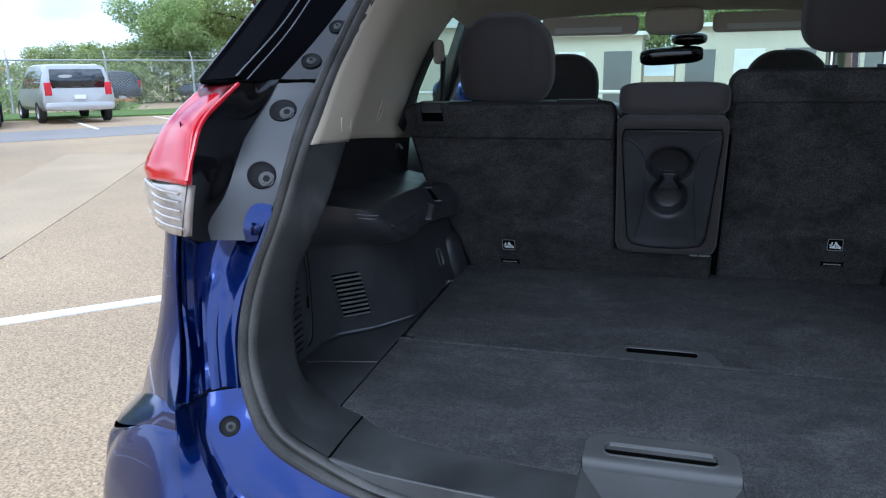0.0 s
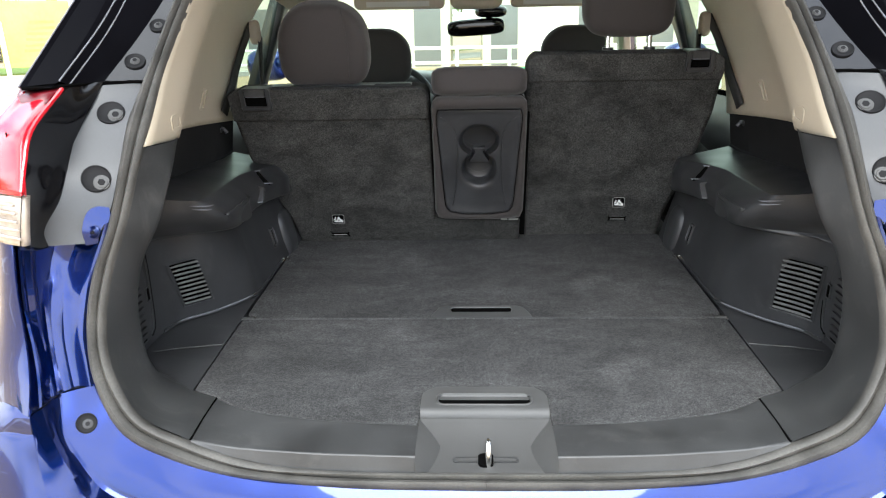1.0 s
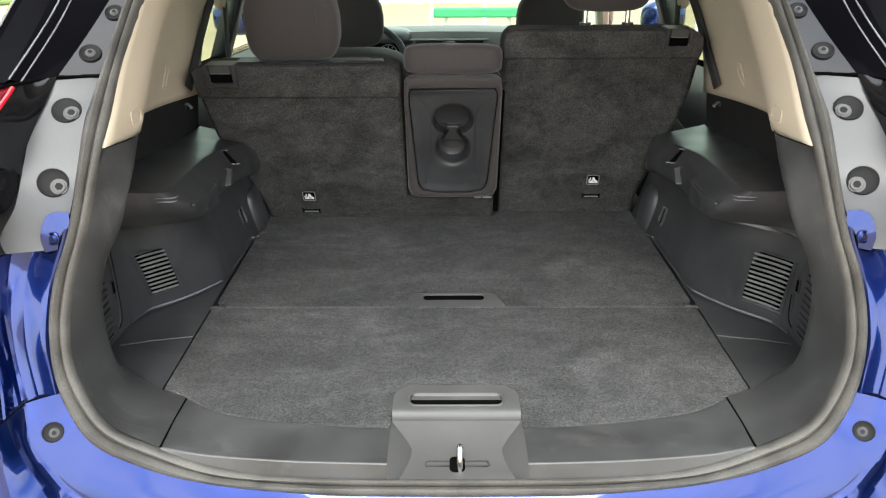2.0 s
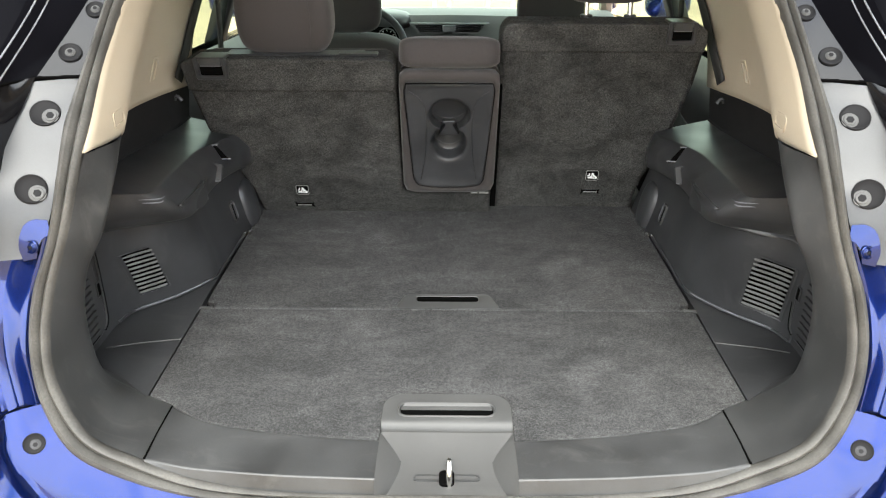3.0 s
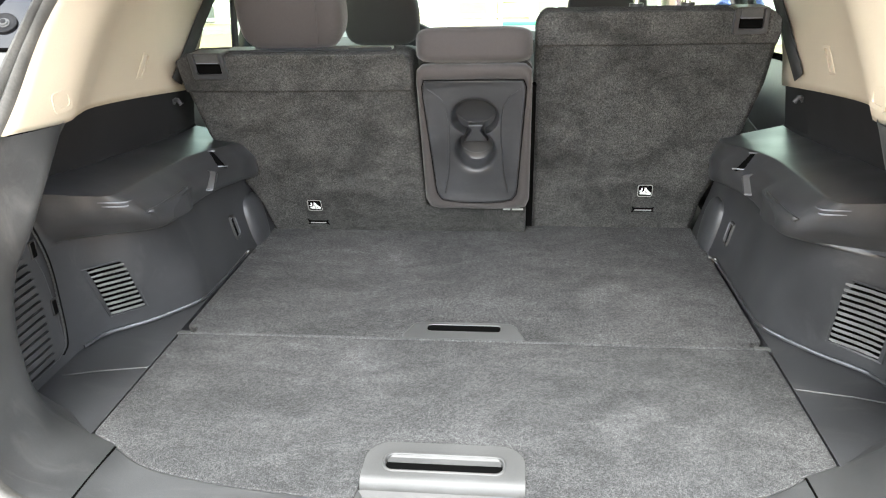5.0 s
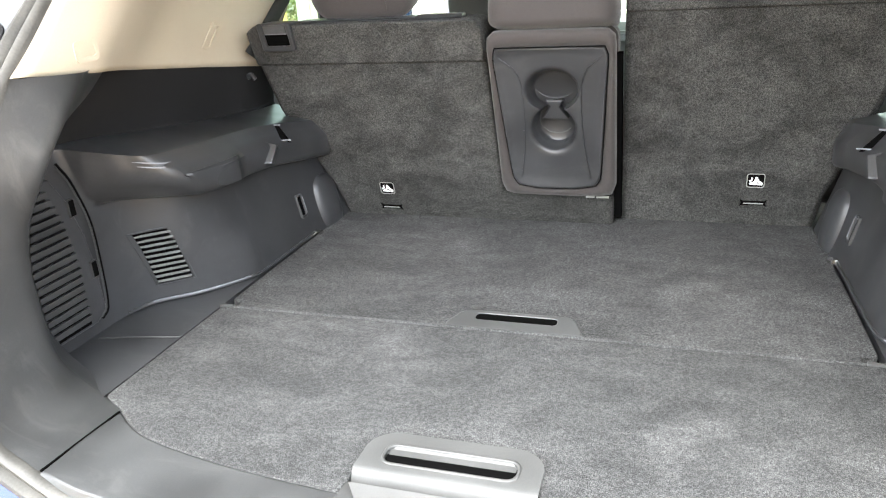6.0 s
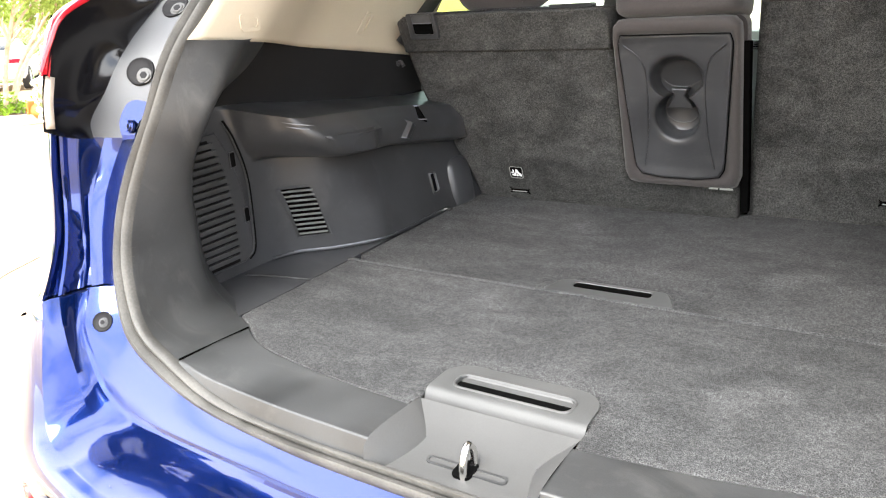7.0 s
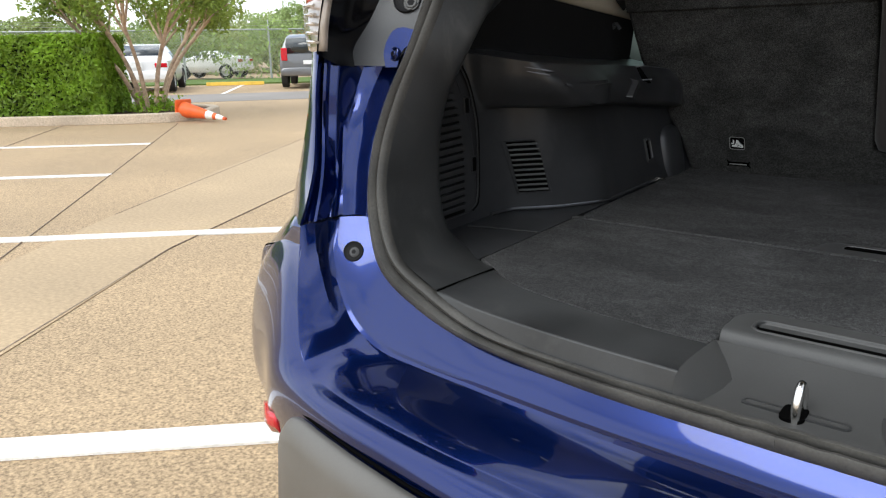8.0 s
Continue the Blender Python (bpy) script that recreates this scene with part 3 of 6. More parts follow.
    part("pillar_strip", mirrored(curved([u0, u1], 20, 4), sx), GLOSSBLACK, pillar)
    part("moulded_ridge", mirrored(curved([u2, u3, u4], 20), sx), PILLARBLACK, pillar)
    # pale tubes paint the highlights along the ridges
    for row in (u2, u3, u6):
        part("ridge_edge", mirrored(tube(spline(row, 24), .0013, 6), sx), GLINT, pillar)
    part("pillar_outer", mirrored(curved([u4, u5], 20, 5), sx), PILLARBLACK, pillar)
    part("moulded_ridge", mirrored(curved([u5, u6], 20), sx), PILLARBLACK, pillar)
    part("quarter_outer", mirrored(curved([u6, u7], 20, 5), sx), PILLARBLACK, pillar)
    part("pillar_foot", mirrored(loft([[(.662, .325, 1.276), (.70, .306, 1.274), (.715, .31, 1.272), (.80, .48, 1.262)], [(.662, .345, 1.255), (.70, .350, 1.255), (.715, .36, 1.255), (.78, .50, 1.245)]]), sx), PILLARBLACK, pillar)
    # added black sheet: painted shade for the gap behind the pillar's foot
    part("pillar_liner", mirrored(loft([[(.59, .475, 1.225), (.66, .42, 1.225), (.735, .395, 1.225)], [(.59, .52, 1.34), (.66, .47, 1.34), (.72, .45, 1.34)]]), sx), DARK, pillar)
    part("pillar_joint", mirrored(tube(spline([(.569, .430, 1.264), (.630, .410, 1.266), (.662, .335, 1.270), (.705, .303, 1.271)], 14), .003, 6), sx), DARK, pillar)
    for p, r in (((.592, .458, 1.294), .017), ((.571, .526, 1.350), .015)):
        c, n = normal_near((u0, u1), p)
        screw_cap(c, r, pillar, "bolt", sx, n, dx=0, dz=0)
    # another added black sheet paints the shade behind bracket and pillar
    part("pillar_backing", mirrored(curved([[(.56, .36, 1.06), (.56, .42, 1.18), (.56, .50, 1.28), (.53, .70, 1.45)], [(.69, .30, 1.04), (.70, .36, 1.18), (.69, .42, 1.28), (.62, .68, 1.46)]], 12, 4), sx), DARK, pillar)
    # lower bump stop beside the seal
    c, n = normal_near((LEDGE[4:], CREASE[4:]), (.624, .157, .773))
    screw_cap(c, .0155, bumper, "bump_stop", sx, n, PLASTIC, .38, .002, -.001)
    screw_cap((.609, .2565, 1.055), .010, bracket, "blue_bolt", sx, (.1, -.9, .25), PAINT, .5, 0, 0, PAINT)

# roof, tailgate, bonnet and glass close the car
ROOF = [[(x, y, z - .10 * (x / .62) ** 2) for x in np.linspace(-.62, .62, 13)] for y, z in ((.82, 1.70), (1.2, 1.69), (1.8, 1.63), (2.4, 1.53))]
part("roof", loft(ROOF), PAINT, suv, solid=0.02)
part("headliner", loft([[(x, y, z - .02 * (x / .56) ** 2 - .09 * max(0, abs(x) - .5) / .18) for x in np.linspace(-.68, .68, 25)] for y, z in ((.86, 1.60), (1.2, 1.58), (1.8, 1.485), (2.27, 1.395))]), HEADLINER, suv, "beige cloth headliner")
for sx in (-1, 1):
    part("roof_side", mirrored(curved([[(.615, .82, 1.60), (.615, 1.3, 1.588), (.615, 1.8, 1.532), (.60, 2.42, 1.432)], [(.66, .86, 1.59), (.70, 1.3, 1.545), (.70, 1.8, 1.51), (.665, 2.45, 1.42)]], 20, 4), sx), PAINT, suv)
part("bonnet", loft([[(x, y, z - .05 * (x / .75) ** 2) for x in np.linspace(-.78, .78, 9)] for y, z in ((3.1, .93), (3.6, .85), (4.1, .74), (4.25, .55), (4.25, .25))]), PAINT, suv, solid=.02)
gate = part("tailgate", loft([[(x, y, z) for x in np.linspace(-.60, .60, 9)] for y, z in ((.84, 1.72), (.5, 1.90), (.1, 2.05), (-.22, 2.14))]), PAINT, suv, "raised blue tailgate", solid=.05)
part("gate_trim", loft([[(x, y, z) for x in np.linspace(-.55, .55, 9)] for y, z in ((.80, 1.65), (.48, 1.82), (.1, 1.97), (-.18, 2.06))]), PLASTIC, gate)
screen = part("windscreen", loft([[(x * s, y - .08 * x * x, z) for x in np.linspace(-1, 1, 11)] for y, z, s in ((2.42, 1.44, .60), (2.75, 1.22, .68), (3.12, .98, .74))]), WINDOW, suv, "tinted laminated windscreen")
screen.visible_shadow = False
for sx in (-1, 1):
    pane = part("side_window", mirrored(loft([[(.80, 1.02, 1.08), (.70, 1.50, 1.50)], [(.82, 1.98, 1.01), (.67, 1.98, 1.50)]]), sx), PRIVACY, suv, "dark tinted rear side window")
    pane.visible_shadow = False
    pane = part("side_window", mirrored(loft([[(.82, 2.06, 1.01), (.67, 2.06, 1.49)], [(.80, 2.95, .96), (.66, 2.50, 1.40)]]), sx), WINDOW, suv, "tinted front side window")
    pane.visible_shadow = False
    part("door_pillar", mirrored(loft([[(.83, 1.97, 1.0), (.64, 1.97, 1.50)], [(.83, 2.07, 1.0), (.64, 2.07, 1.49)]]), sx), PLASTIC, suv, solid=.05)
    part("roof_rail", mirrored(tube(spline([(.63, .82, 1.58), (.66, 1.3, 1.55), (.66, 2.0, 1.51), (.62, 2.45, 1.42), (.78, 3.1, .98)], 24), .035, 8), sx), BEIGE, suv, "beige roof side rail trim")
    part("roof_edge", mirrored(tube(spline([(.670, 1.15, 1.582), (.688, 1.4, 1.562), (.688, 2.0, 1.527), (.650, 2.45, 1.440), (.805, 3.1, 1.0)], 24), .030, 8), sx), PAINT, suv, "blue painted roof edge")
    part("door_trim", mirrored(curved([[(.78, 1.10, .50), (.76, 1.10, .92), (.80, 1.10, 1.085)], [(.78, 3.0, .40), (.76, 3.0, .82), (.80, 3.0, .955)]], 8, 8), sx), PLASTIC, suv)
    part("mirror_housing", mirrored(moved(cushion(.10, .07, .075, 3), Matrix.Translation((.98, 2.75, 1.06))), sx), PAINT, suv)
    for y, z in ((.78, .335), (3.45, .20)):
        wheel = part("wheel", mirrored(moved(loft([[(w, r * math.cos(k * math.tau / 40), r * math.sin(k * math.tau / 40)) for k in range(40)] for w, r in ((-.10, .22), (-.11, .30), (-.09, .345), (.09, .345), (.11, .30), (.10, .22))], ring=True), Matrix.Translation((.80, y, .345 - y * math.tan(radians(3))))), sx), BELT, suv, "black road wheel")
        part("rim", mirrored(moved(loft([[(w, r * math.cos(k * math.tau / 40), r * math.sin(k * math.tau / 40)) for k in range(40)] for w, r in ((.09, .23), (.04, .20), (.05, .08), (.06, .01))], ring=True), Matrix.Translation((.80, y, .345 - y * math.tan(radians(3))))), sx), ZINC, wheel)
part("floor_pan", box(-.80, .80, .20, 3.3, .28, .33), DARK, suv)

# ---- the load bay's trim ----
LIMB = [(.469, .296, .733), (.535, .328, .733), (.590, .330, .78), (.598, .330, .88), (.577, .330, .975), (.541, .340, 1.045), (.528, .385, 1.115), (.528, .43, 1.165)]
BACK = [(.47, .312, .722), (.56, .370, .722), (.664, .400, .77), (.672, .400, .88), (.672, .400, .975), (.655, .43, 1.045), (.60, .50, 1.115), (.56, .52, 1.165)]
EDGE = [(.466, .156, .744), (.544, .172, .777), (.588, .197, .845), (.597, .220, .915), (.585, .250, .995), (.563, .276, 1.065), (.549, .313, 1.138), (.541, .332, 1.172)]
RAILS = {}
for sx in (-1, 1):
    mid = [lerp(a, b, .55) for a, b in zip(EDGE, LIMB)]
    mid = [(x - .004, y, z) for x, y, z in mid]
    part("opening_trim", mirrored(curved([EDGE, mid, LIMB, [lerp(a, b, .35) for a, b in zip(LIMB, BACK)], BACK], 40, 16), sx), SOFTTRIM, suv, "charcoal moulded trim inside the door seal", angle=70)
    # side panel with its bulging shelf: rails from the opening towards the seat, joined by a cross-section
    dy = (0, 0, -.05, -.055, -.05, -.05, -.02, 0, 0, 0, 0) if sx > 0 else (0,) * 11
    rail_a = [(x, y + d, .733) for (x, y), d in zip(((.672, .40), (.672, .50), (.669, .562), (.650, .612), (.588, .668), (.530, .750), (.522, .81), (.520, .90), (.518, 1.0), (.508, 1.07), (.505, 1.16)), dy)]
    rail_p = [(x, y + d, z) for (x, y, z), d in zip(((.672, .40, .93), (.672, .50, .93), (.664, .548, .935), (.643, .592, .935), (.585, .640, .93), (.566, .735, .925), (.560, .81, .918), (.557, .90, .905), (.553, 1.0, .89), (.546, 1.07, .88), (.545, 1.16, .87)), dy)]
    rail_c = [(.672, .40, .955), (.672, .51, .955), (.652, .542, .946), (.590, .578, .941), (.516, .622, .938), (.510, .70, .932), (.520, .78, .926), (.525, .88, .916), (.515, 1.0, .90), (.503, 1.07, .89), (.53, 1.16, .885)]
    rail_m = [(.672, .40, .99), (.670, .500, .99), (.640, .516, .985), (.575, .541, .982), (.512, .590, .975), (.507, .70, .970), (.518, .78, .966), (.523, .88, .957), (.512, 1.0, .945), (.503, 1.07, .935), (.53, 1.16, .92)]
    rail_d = [(.674, .40, 1.045), (.672, .488, 1.042), (.630, .509, 1.036), (.582, .528, 1.027), (.550, .562, 1.019), (.560, .70, 1.006), (.565, .78, .999), (.566, .88, .991), (.546, 1.0, .977), (.528, 1.07, .967), (.54, 1.16, .955)]
    rail_e = [(.675, .40, 1.05), (.675, .49, 1.048), (.676, .52, 1.047), (.676, .55, 1.045), (.676, .59, 1.041), (.676, .70, 1.026), (.676, .78, 1.018), (.676, .88, 1.006), (.676, 1.0, .995), (.676, 1.07, .988), (.676, 1.16, .985)]
    rail_f = [(.555, .40, 1.168), (.566, .485, 1.158), (.575, .515, 1.155), (.587, .55, 1.152), (.603, .59, 1.147), (.633, .70, 1.132), (.644, .78, 1.122), (.652, .88, 1.110), (.657, 1.0, 1.095), (.660, 1.07, 1.086), (.664, 1.16, 1.074)]
    RAILS[sx] = rail_a, rail_p, rail_c, rail_m, rail_d

    def rails(u, v, t):
        return [lerp(p, q, t) for p, q in zip(u, v)]
    cross = [[(x, y, z - .02) for x, y, z in rail_a], rail_a, rails(rail_a, rail_p, .35), rails(rail_a, rail_p, .7), rails(rail_a, rail_p, .985), rail_p, rails(rail_p, rail_c, .5), rails(rail_p, rail_c, .93), rails(rail_c, rail_m, .12),
             rails(rail_c, rail_m, .55), rail_m, rails(rail_m, rail_d, .5), rails(rail_m, rail_d, .965), rail_d, rails(rail_d, rail_e, .035), rails(rail_d, rail_e, .5), rails(rail_d, rail_e, .98), rail_e]
    side = part("load_side_trim", mirrored(curved(cross, 90), sx), PLASTIC, suv, "black grained plastic wheel-arch trim with a shelf", angle=58)
    part("upper_panel", mirrored(curved([rails(rail_d, rail_e, .97), rails(rail_e, rail_f, .05), rails(rail_e, rail_f, .5), rail_f], 90), sx), FELT, side, "matt black panel under the side window")
    part("seat_side_lining", mirrored(loft([[(.600, 1.10, z), (.645, 1.20, z), (.668, 1.45, z), (.672, 1.95, z)] for z in (.40, .70, .95)]), sx), FELT, side, solid=.004)
    # flat tray beside the carpet, its step line and moulded lip
    part("side_tray", mirrored(slab([(.5235, .328), (.55, .332), (.60, .360), (.676, .40)] + [(x + .006, y + .004) for x, y, _ in rail_a[1:8]] + [(.520, 1.06), (.517, 1.06), (.5205, .82), (.5225, .63)], .712, .7295), sx), PLASTIC, side)
    part("tray_seam", mirrored(tube([(.523, .507, .730), (.60, .490, .731), (.655, .472, .732)], .0013, 6), sx), SOFTTRIM, side)
    lip = spline(rail_a[2:9], 40)
    part("panel_lip", mirrored(tube([p + Vector((-.001, -.001, 0)) for p in lip], .0035, 8), sx), PLASTIC, side)
    # a pale tube on part of the lip paints its highlight
    part("lip_edge", mirrored(tube([p + Vector((-.003, -.003, .0030)) for p in lip[6:20]], .0013, 6), sx), GLINT, side)
    # boss at the floor's front corner
    part("corner_boss", mirrored(moved(cushion(.030, .050, .072, 3, 20, 14), Matrix.Translation((.536, 1.078, .770)) @ pose(0, 0, 0, 0, 10, 0)), sx), PLASTIC, side)
    part("floor_tab", mirrored(box(.502, .526, .984, .998, .728, .7375), sx), CHROME, side)
    # cover hook on the shelf's end: a black plate painting the stepped recess's shade, pale tubes for its edge
    # highlights, and the plate below it
    part("hook_slot", mirrored(([(.512, .914, .958), (.530, .914, .958), (.560, .942, .980), (.545, .942, .982), (.513, .930, .950), (.531, .930, .950), (.561, .952, .972), (.546, .952, .974)], [(0, 1, 2, 3), (7, 6, 5, 4), (0, 4, 5, 1), (1, 5, 6, 2), (2, 6, 7, 3), (3, 7, 4, 0)]), sx), DARK, side)
    part("hook_edge", mirrored(tube([(.540, .9425, .9835), (.563, .9425, .9815)], .0016, 6), sx), GLINT, side)
    part("hook_edge", mirrored(tube([(.505, .9145, .9590), (.531, .9145, .9575)], .0016, 6), sx), GLINT, side)
    part("hook_plate", mirrored(([(.538, .835, .933), (.511, .842, .933), (.512, .872, .960), (.536, .866, .967), (.538, .850, .926), (.514, .856, .926), (.516, .886, .950), (.540, .880, .958)], [(0, 1, 2, 3), (7, 6, 5, 4), (0, 4, 5, 1), (1, 5, 6, 2), (2, 6, 7, 3), (3, 7, 4, 0)]), sx), PLASTIC, side, bevel=.0015)
    part("hook_edge", mirrored(tube([(.538, .834, .932), (.511, .841, .932)], .0012, 6), sx), GLINT, side)
    # scooped pull on the bulge's inner face, with a fine moulded edge
    top_row, low_row = spline(rails(rail_d, rail_m, .85)[4:8], 19)[:10], spline(rails(rail_m, rail_c, .95)[4:8], 19)[:10]
    scoop = []
    for k, (a, b) in enumerate(zip(top_row, low_row)):
        b = a.lerp(b, min(1, .25 + .75 * math.sin(min(1, k / 5) * math.pi / 2)))
        push = Vector((-.0055, -.001, .001))
        scoop.append([a + push * .2, a + push, a.lerp(b, .5) + push * 1.3, b + push, b])
    part("scoop_panel", mirrored(loft(scoop), sx), PLASTIC, side, solid=.003, angle=30)
    part("scoop_edge", mirrored(tube([r[1] for r in scoop], .0007, 6), sx), SOFTTRIM, side)
    # pale tapered tubes stand for highlights on the shelf's stepped edge
    for k, z in enumerate((0, -.007)):
        part("shelf_edge", mirrored(tube(spline([Vector(lerp(rail_d[3], rail_d[4], .25 + .1 * k)) + Vector((-.010, -.006, -.010 + z)), Vector(rail_d[4]) + Vector((-.012, -.006, -.012 + z)), Vector(lerp(rail_d[4], rail_d[5], .18)) + Vector((-.017, -.004, -.014 + z))], 10), [.0004 + .0011 * math.sin(math.pi * i / 9) for i in range(10)], 6), sx), GLINT, side)
    # lamp in the panel
    def on_panel(g):
        return [(x + .22 * (z - .80), y, z) for x, y, z in g[0]], g[1]
    lampbox = part("load_lamp", mirrored(on_panel(ring_plate(rounded(.957, .982, .775, .827, .006), rounded(.961, .978, .780, .822, .004), .545, .5295, "x")), sx), SOFTTRIM, side, bevel=.001)
    part("lamp_lens", mirrored(on_panel(slab(rounded(.961, .978, .780, .822, .004), .545, .5335, "x")), sx), PILLARBLACK, lampbox)
    # pale line for the highlight on the lamp's rim
    part("lamp_rim", mirrored(on_panel(tube([(.5292, y, z) for y, z in ((.981, .784), (.981, .820), (.974, .826), (.962, .825))], .0009, 6)), sx), GLINT, lampbox)
    # beige pillar trim from the opening to the side window
    g = [[(.541, .334, 1.173), (.539, .46, 1.160), (.570, .54, 1.152), (.625, .68, 1.134), (.648, .88, 1.109), (.656, 1.16, 1.072)],
         [(.541, .372, 1.205), (.536, .49, 1.197), (.566, .58, 1.193), (.622, .72, 1.182), (.650, .92, 1.170), (.662, 1.22, 1.155)],
         [(.540, .46, 1.287), (.532, .57, 1.285), (.552, .66, 1.287), (.612, .83, 1.287), (.652, 1.06, 1.285), (.672, 1.40, 1.285)],
         [(.522, .60, 1.41), (.515, .70, 1.41), (.540, .82, 1.41), (.60, 1.0, 1.41), (.638, 1.25, 1.405), (.655, 1.62, 1.395)],
         [(.475, .78, 1.575), (.47, .86, 1.575), (.50, 1.0, 1.57), (.55, 1.2, 1.555), (.58, 1.45, 1.53), (.60, 1.8, 1.49)]]
    trim = part("pillar_trim", mirrored(curved(g, 24, 22), sx), BEIGE, suv, "beige plastic rear pillar trim", angle=70, solid=-.004)
    part("belt_notch", mirrored(ring_plate([(.927, 1.188), (.952, 1.184), (.902, 1.140), (.876, 1.145)], [(.927, 1.182), (.944, 1.180), (.902, 1.146), (.886, 1.149)], .660, .6470, "x"), sx), BEIGE, trim, bevel=.001)
    part("hook_moulding", mirrored(ring_plate(rounded(.436, .480, 1.176, 1.204, .008), rounded(.442, .474, 1.182, 1.198, .005), .548, .5345, "x"), sx), BEIGE, trim)
    part("net_hook", mirrored(join(tube([(.672, 1.05, 1.068), (.655, 1.05, 1.068), (.648, 1.05, 1.058)], .005, 8), slab(circle(1.05, 1.068, .010, 12), .672, .662, "x")), sx), PLASTIC, trim)
    # rear belt: guide and webbing
    part("belt_guide", mirrored(moved(cushion(.016, .022, .035, 3, 12, 8), Matrix.Translation((.655, 1.42, 1.285))), sx), BEIGE, trim, "beige belt guide")
    part("belt", mirrored(loft([[(.645, 1.41, 1.27), (.645, 1.455, 1.27)], [(.64, 1.36, 1.10), (.64, 1.405, 1.10)], [(.63, 1.32, .95), (.63, 1.365, .95)]]), sx), BELT, trim, "black seat belt webbing", solid=.002)
    strap = [(.672, 1.42, 1.305), (.6697, 1.322, 1.257), (.6645, 1.223, 1.206), (.6593, 1.139, 1.1595), (.6543, 1.046, 1.110)]
    part("belt", mirrored(loft([[(x - .0045, y - .016, z + .010), (x - .0050, y, z), (x - .0045, y + .022, z - .012)] for x, y, z in strap]), sx), BELT, trim, solid=.002)

# sill scuff plate with the striker's recess
CARP = [(.108, .215), (.20, .222), (.285, .232), (.384, .252), (.43, .271), (.469, .296)]
LIP = [(.108, .128), (.20, .131), (.27, .134), (.37, .141), (.41, .146), (.463, .158)]
FOOT = [(.108, .118), (.20, .121), (.27, .125), (.37, .136), (.41, .142), (.463, .154)]
scuff = [[(x, y + .012, .719) for x, y in CARP], [(x, y, .7325) for x, y in CARP], [(x, y, .735 + .008 * (x / .46) ** 4) for x, y in LIP], [(x, y, .700 + .040 * (x / .46) ** 3) for x, y in FOOT]]
half = loft([spline(r, 24) for r in scuff])
for sx in (-1, 1):
    sill = part("sill_plate", mirrored(half, sx), SOFTTRIM, suv, "charcoal plastic sill scuff plate", angle=30, bevel=.002)
rec_top = [(.1085, .242, .7275), (.1085, .215, .7325), (.1085, .128, .735), (.1082, .117, .700)]
rec_low = [(.1083, .2415, .7265), (.073, .196, .706), (.084, .150, .7005), (.104, .113, .6965)]
flank = loft([spline(rec_top, 12), spline(rec_low, 12)])
back_wall = loft([[(x * .1085, .242, .7270) for x in (-1, -.5, 0, .5, 1)], [(x * .073, .196, .706) for x in (-1, -.5, 0, .5, 1)]])
bottom = loft([[(x * .073, .196, .706) for x in (-1, -.5, 0, .5, 1)], [(x * .084, .150, .7005) for x in (-1, -.5, 0, .5, 1)], [(x * .104, .113, .6965) for x in (-1, -.5, 0, .5, 1)]])
part("striker_recess", join(back_wall, bottom, mirror_both(flank)), RECESS, sill, angle=20)
part("recess_slot", ring_plate(rounded(-.052, .052, .158, .172, .006), rounded(-.049, .049, .161, .169, .004), .700, .7035), SOFTTRIM, sill)
part("striker_hole", slab(rounded(-.012, .012, .148, .180, .008), .700, .7042), DARK, sill)
part("striker", tube(spline([(.004, .176, .695), (.004, .177, .720), (.004, .165, .736), (.004, .153, .720), (.004, .152, .695)], 18), .0048, 10), CHROME, sill, "bright steel tailgate striker loop")
for sx in (-1, 1):
    part("wall_seam", mirrored(tube(spline([(.469, .296, .7335), (.467, .22, .739), (.463, .157, .7445)], 8), .0016, 6), sx), DARK, sill)

# ---- dashboard, wheel, mirror and visors far ahead ----
dash = part("dashboard", curved([[(-.74, 3.1, .965), (0, 3.14, .975), (.74, 3.1, .965)], [(-.74, 2.85, 1.005), (0, 2.85, 1.012), (.74, 2.85, 1.005)], [(-.74, 2.69, .995), (0, 2.68, 1.008), (.74, 2.69, .995)], [(-.74, 2.65, .95), (0, 2.63, .965), (.74, 2.65, .95)], [(-.74, 2.66, .55), (0, 2.62, .5), (.74, 2.66, .55)]], 20, 18), DASH, suv, "grey soft-touch dashboard")
vent = part("air_vent", ring_plate([(-.175, .985), (.175, .985), (.135, .942), (-.135, .942)], [(-.155, .979), (.155, .979), (.128, .948), (-.128, .948)], 2.60, 2.66, "y"), DASH, dash, "long centre air vent")
part("vent_cavity", slab([(-.155, .979), (.155, .979), (.128, .948), (-.128, .948)], 2.63, 2.64, "y"), DARK, vent)
for k in range(3):
    part("vent_slat", box(-.145 + .006 * k, .145 - .006 * k, 2.60, 2.63, .9710 - .0085 * k, .9735 - .0085 * k), PLASTIC, vent)
part("vent_knob", box(-.028, .028, 2.592, 2.62, .950, .977), ZINC, vent, bevel=.002)
part("instrument_hood", moved(cushion(.20, .10, .045, 3, 20, 10), Matrix.Translation((-.36, 2.68, .985))), PLASTIC, dash)
gauges = part("instruments", slab(rounded(-.52, -.20, .885, .972, .03), 2.575, 2.60, "y"), DARK, dash)
for x in (-.437, -.27):
    part("gauge_ring", ring_plate(circle(x, .928, .042), circle(x, .928, .038), 2.57, 2.576, "y"), ZINC, gauges)
    for k in range(9):
        a = radians(-40 + 32.5 * k)
        part("dial_mark", moved(box(-.001, .001, -.001, .001, .028, .035), Matrix.Translation((x, 2.572, .928)) @ pose(0, 0, 0, 0, math.degrees(a) - 90, 0)), WHITEPRINT, gauges, smooth=False)
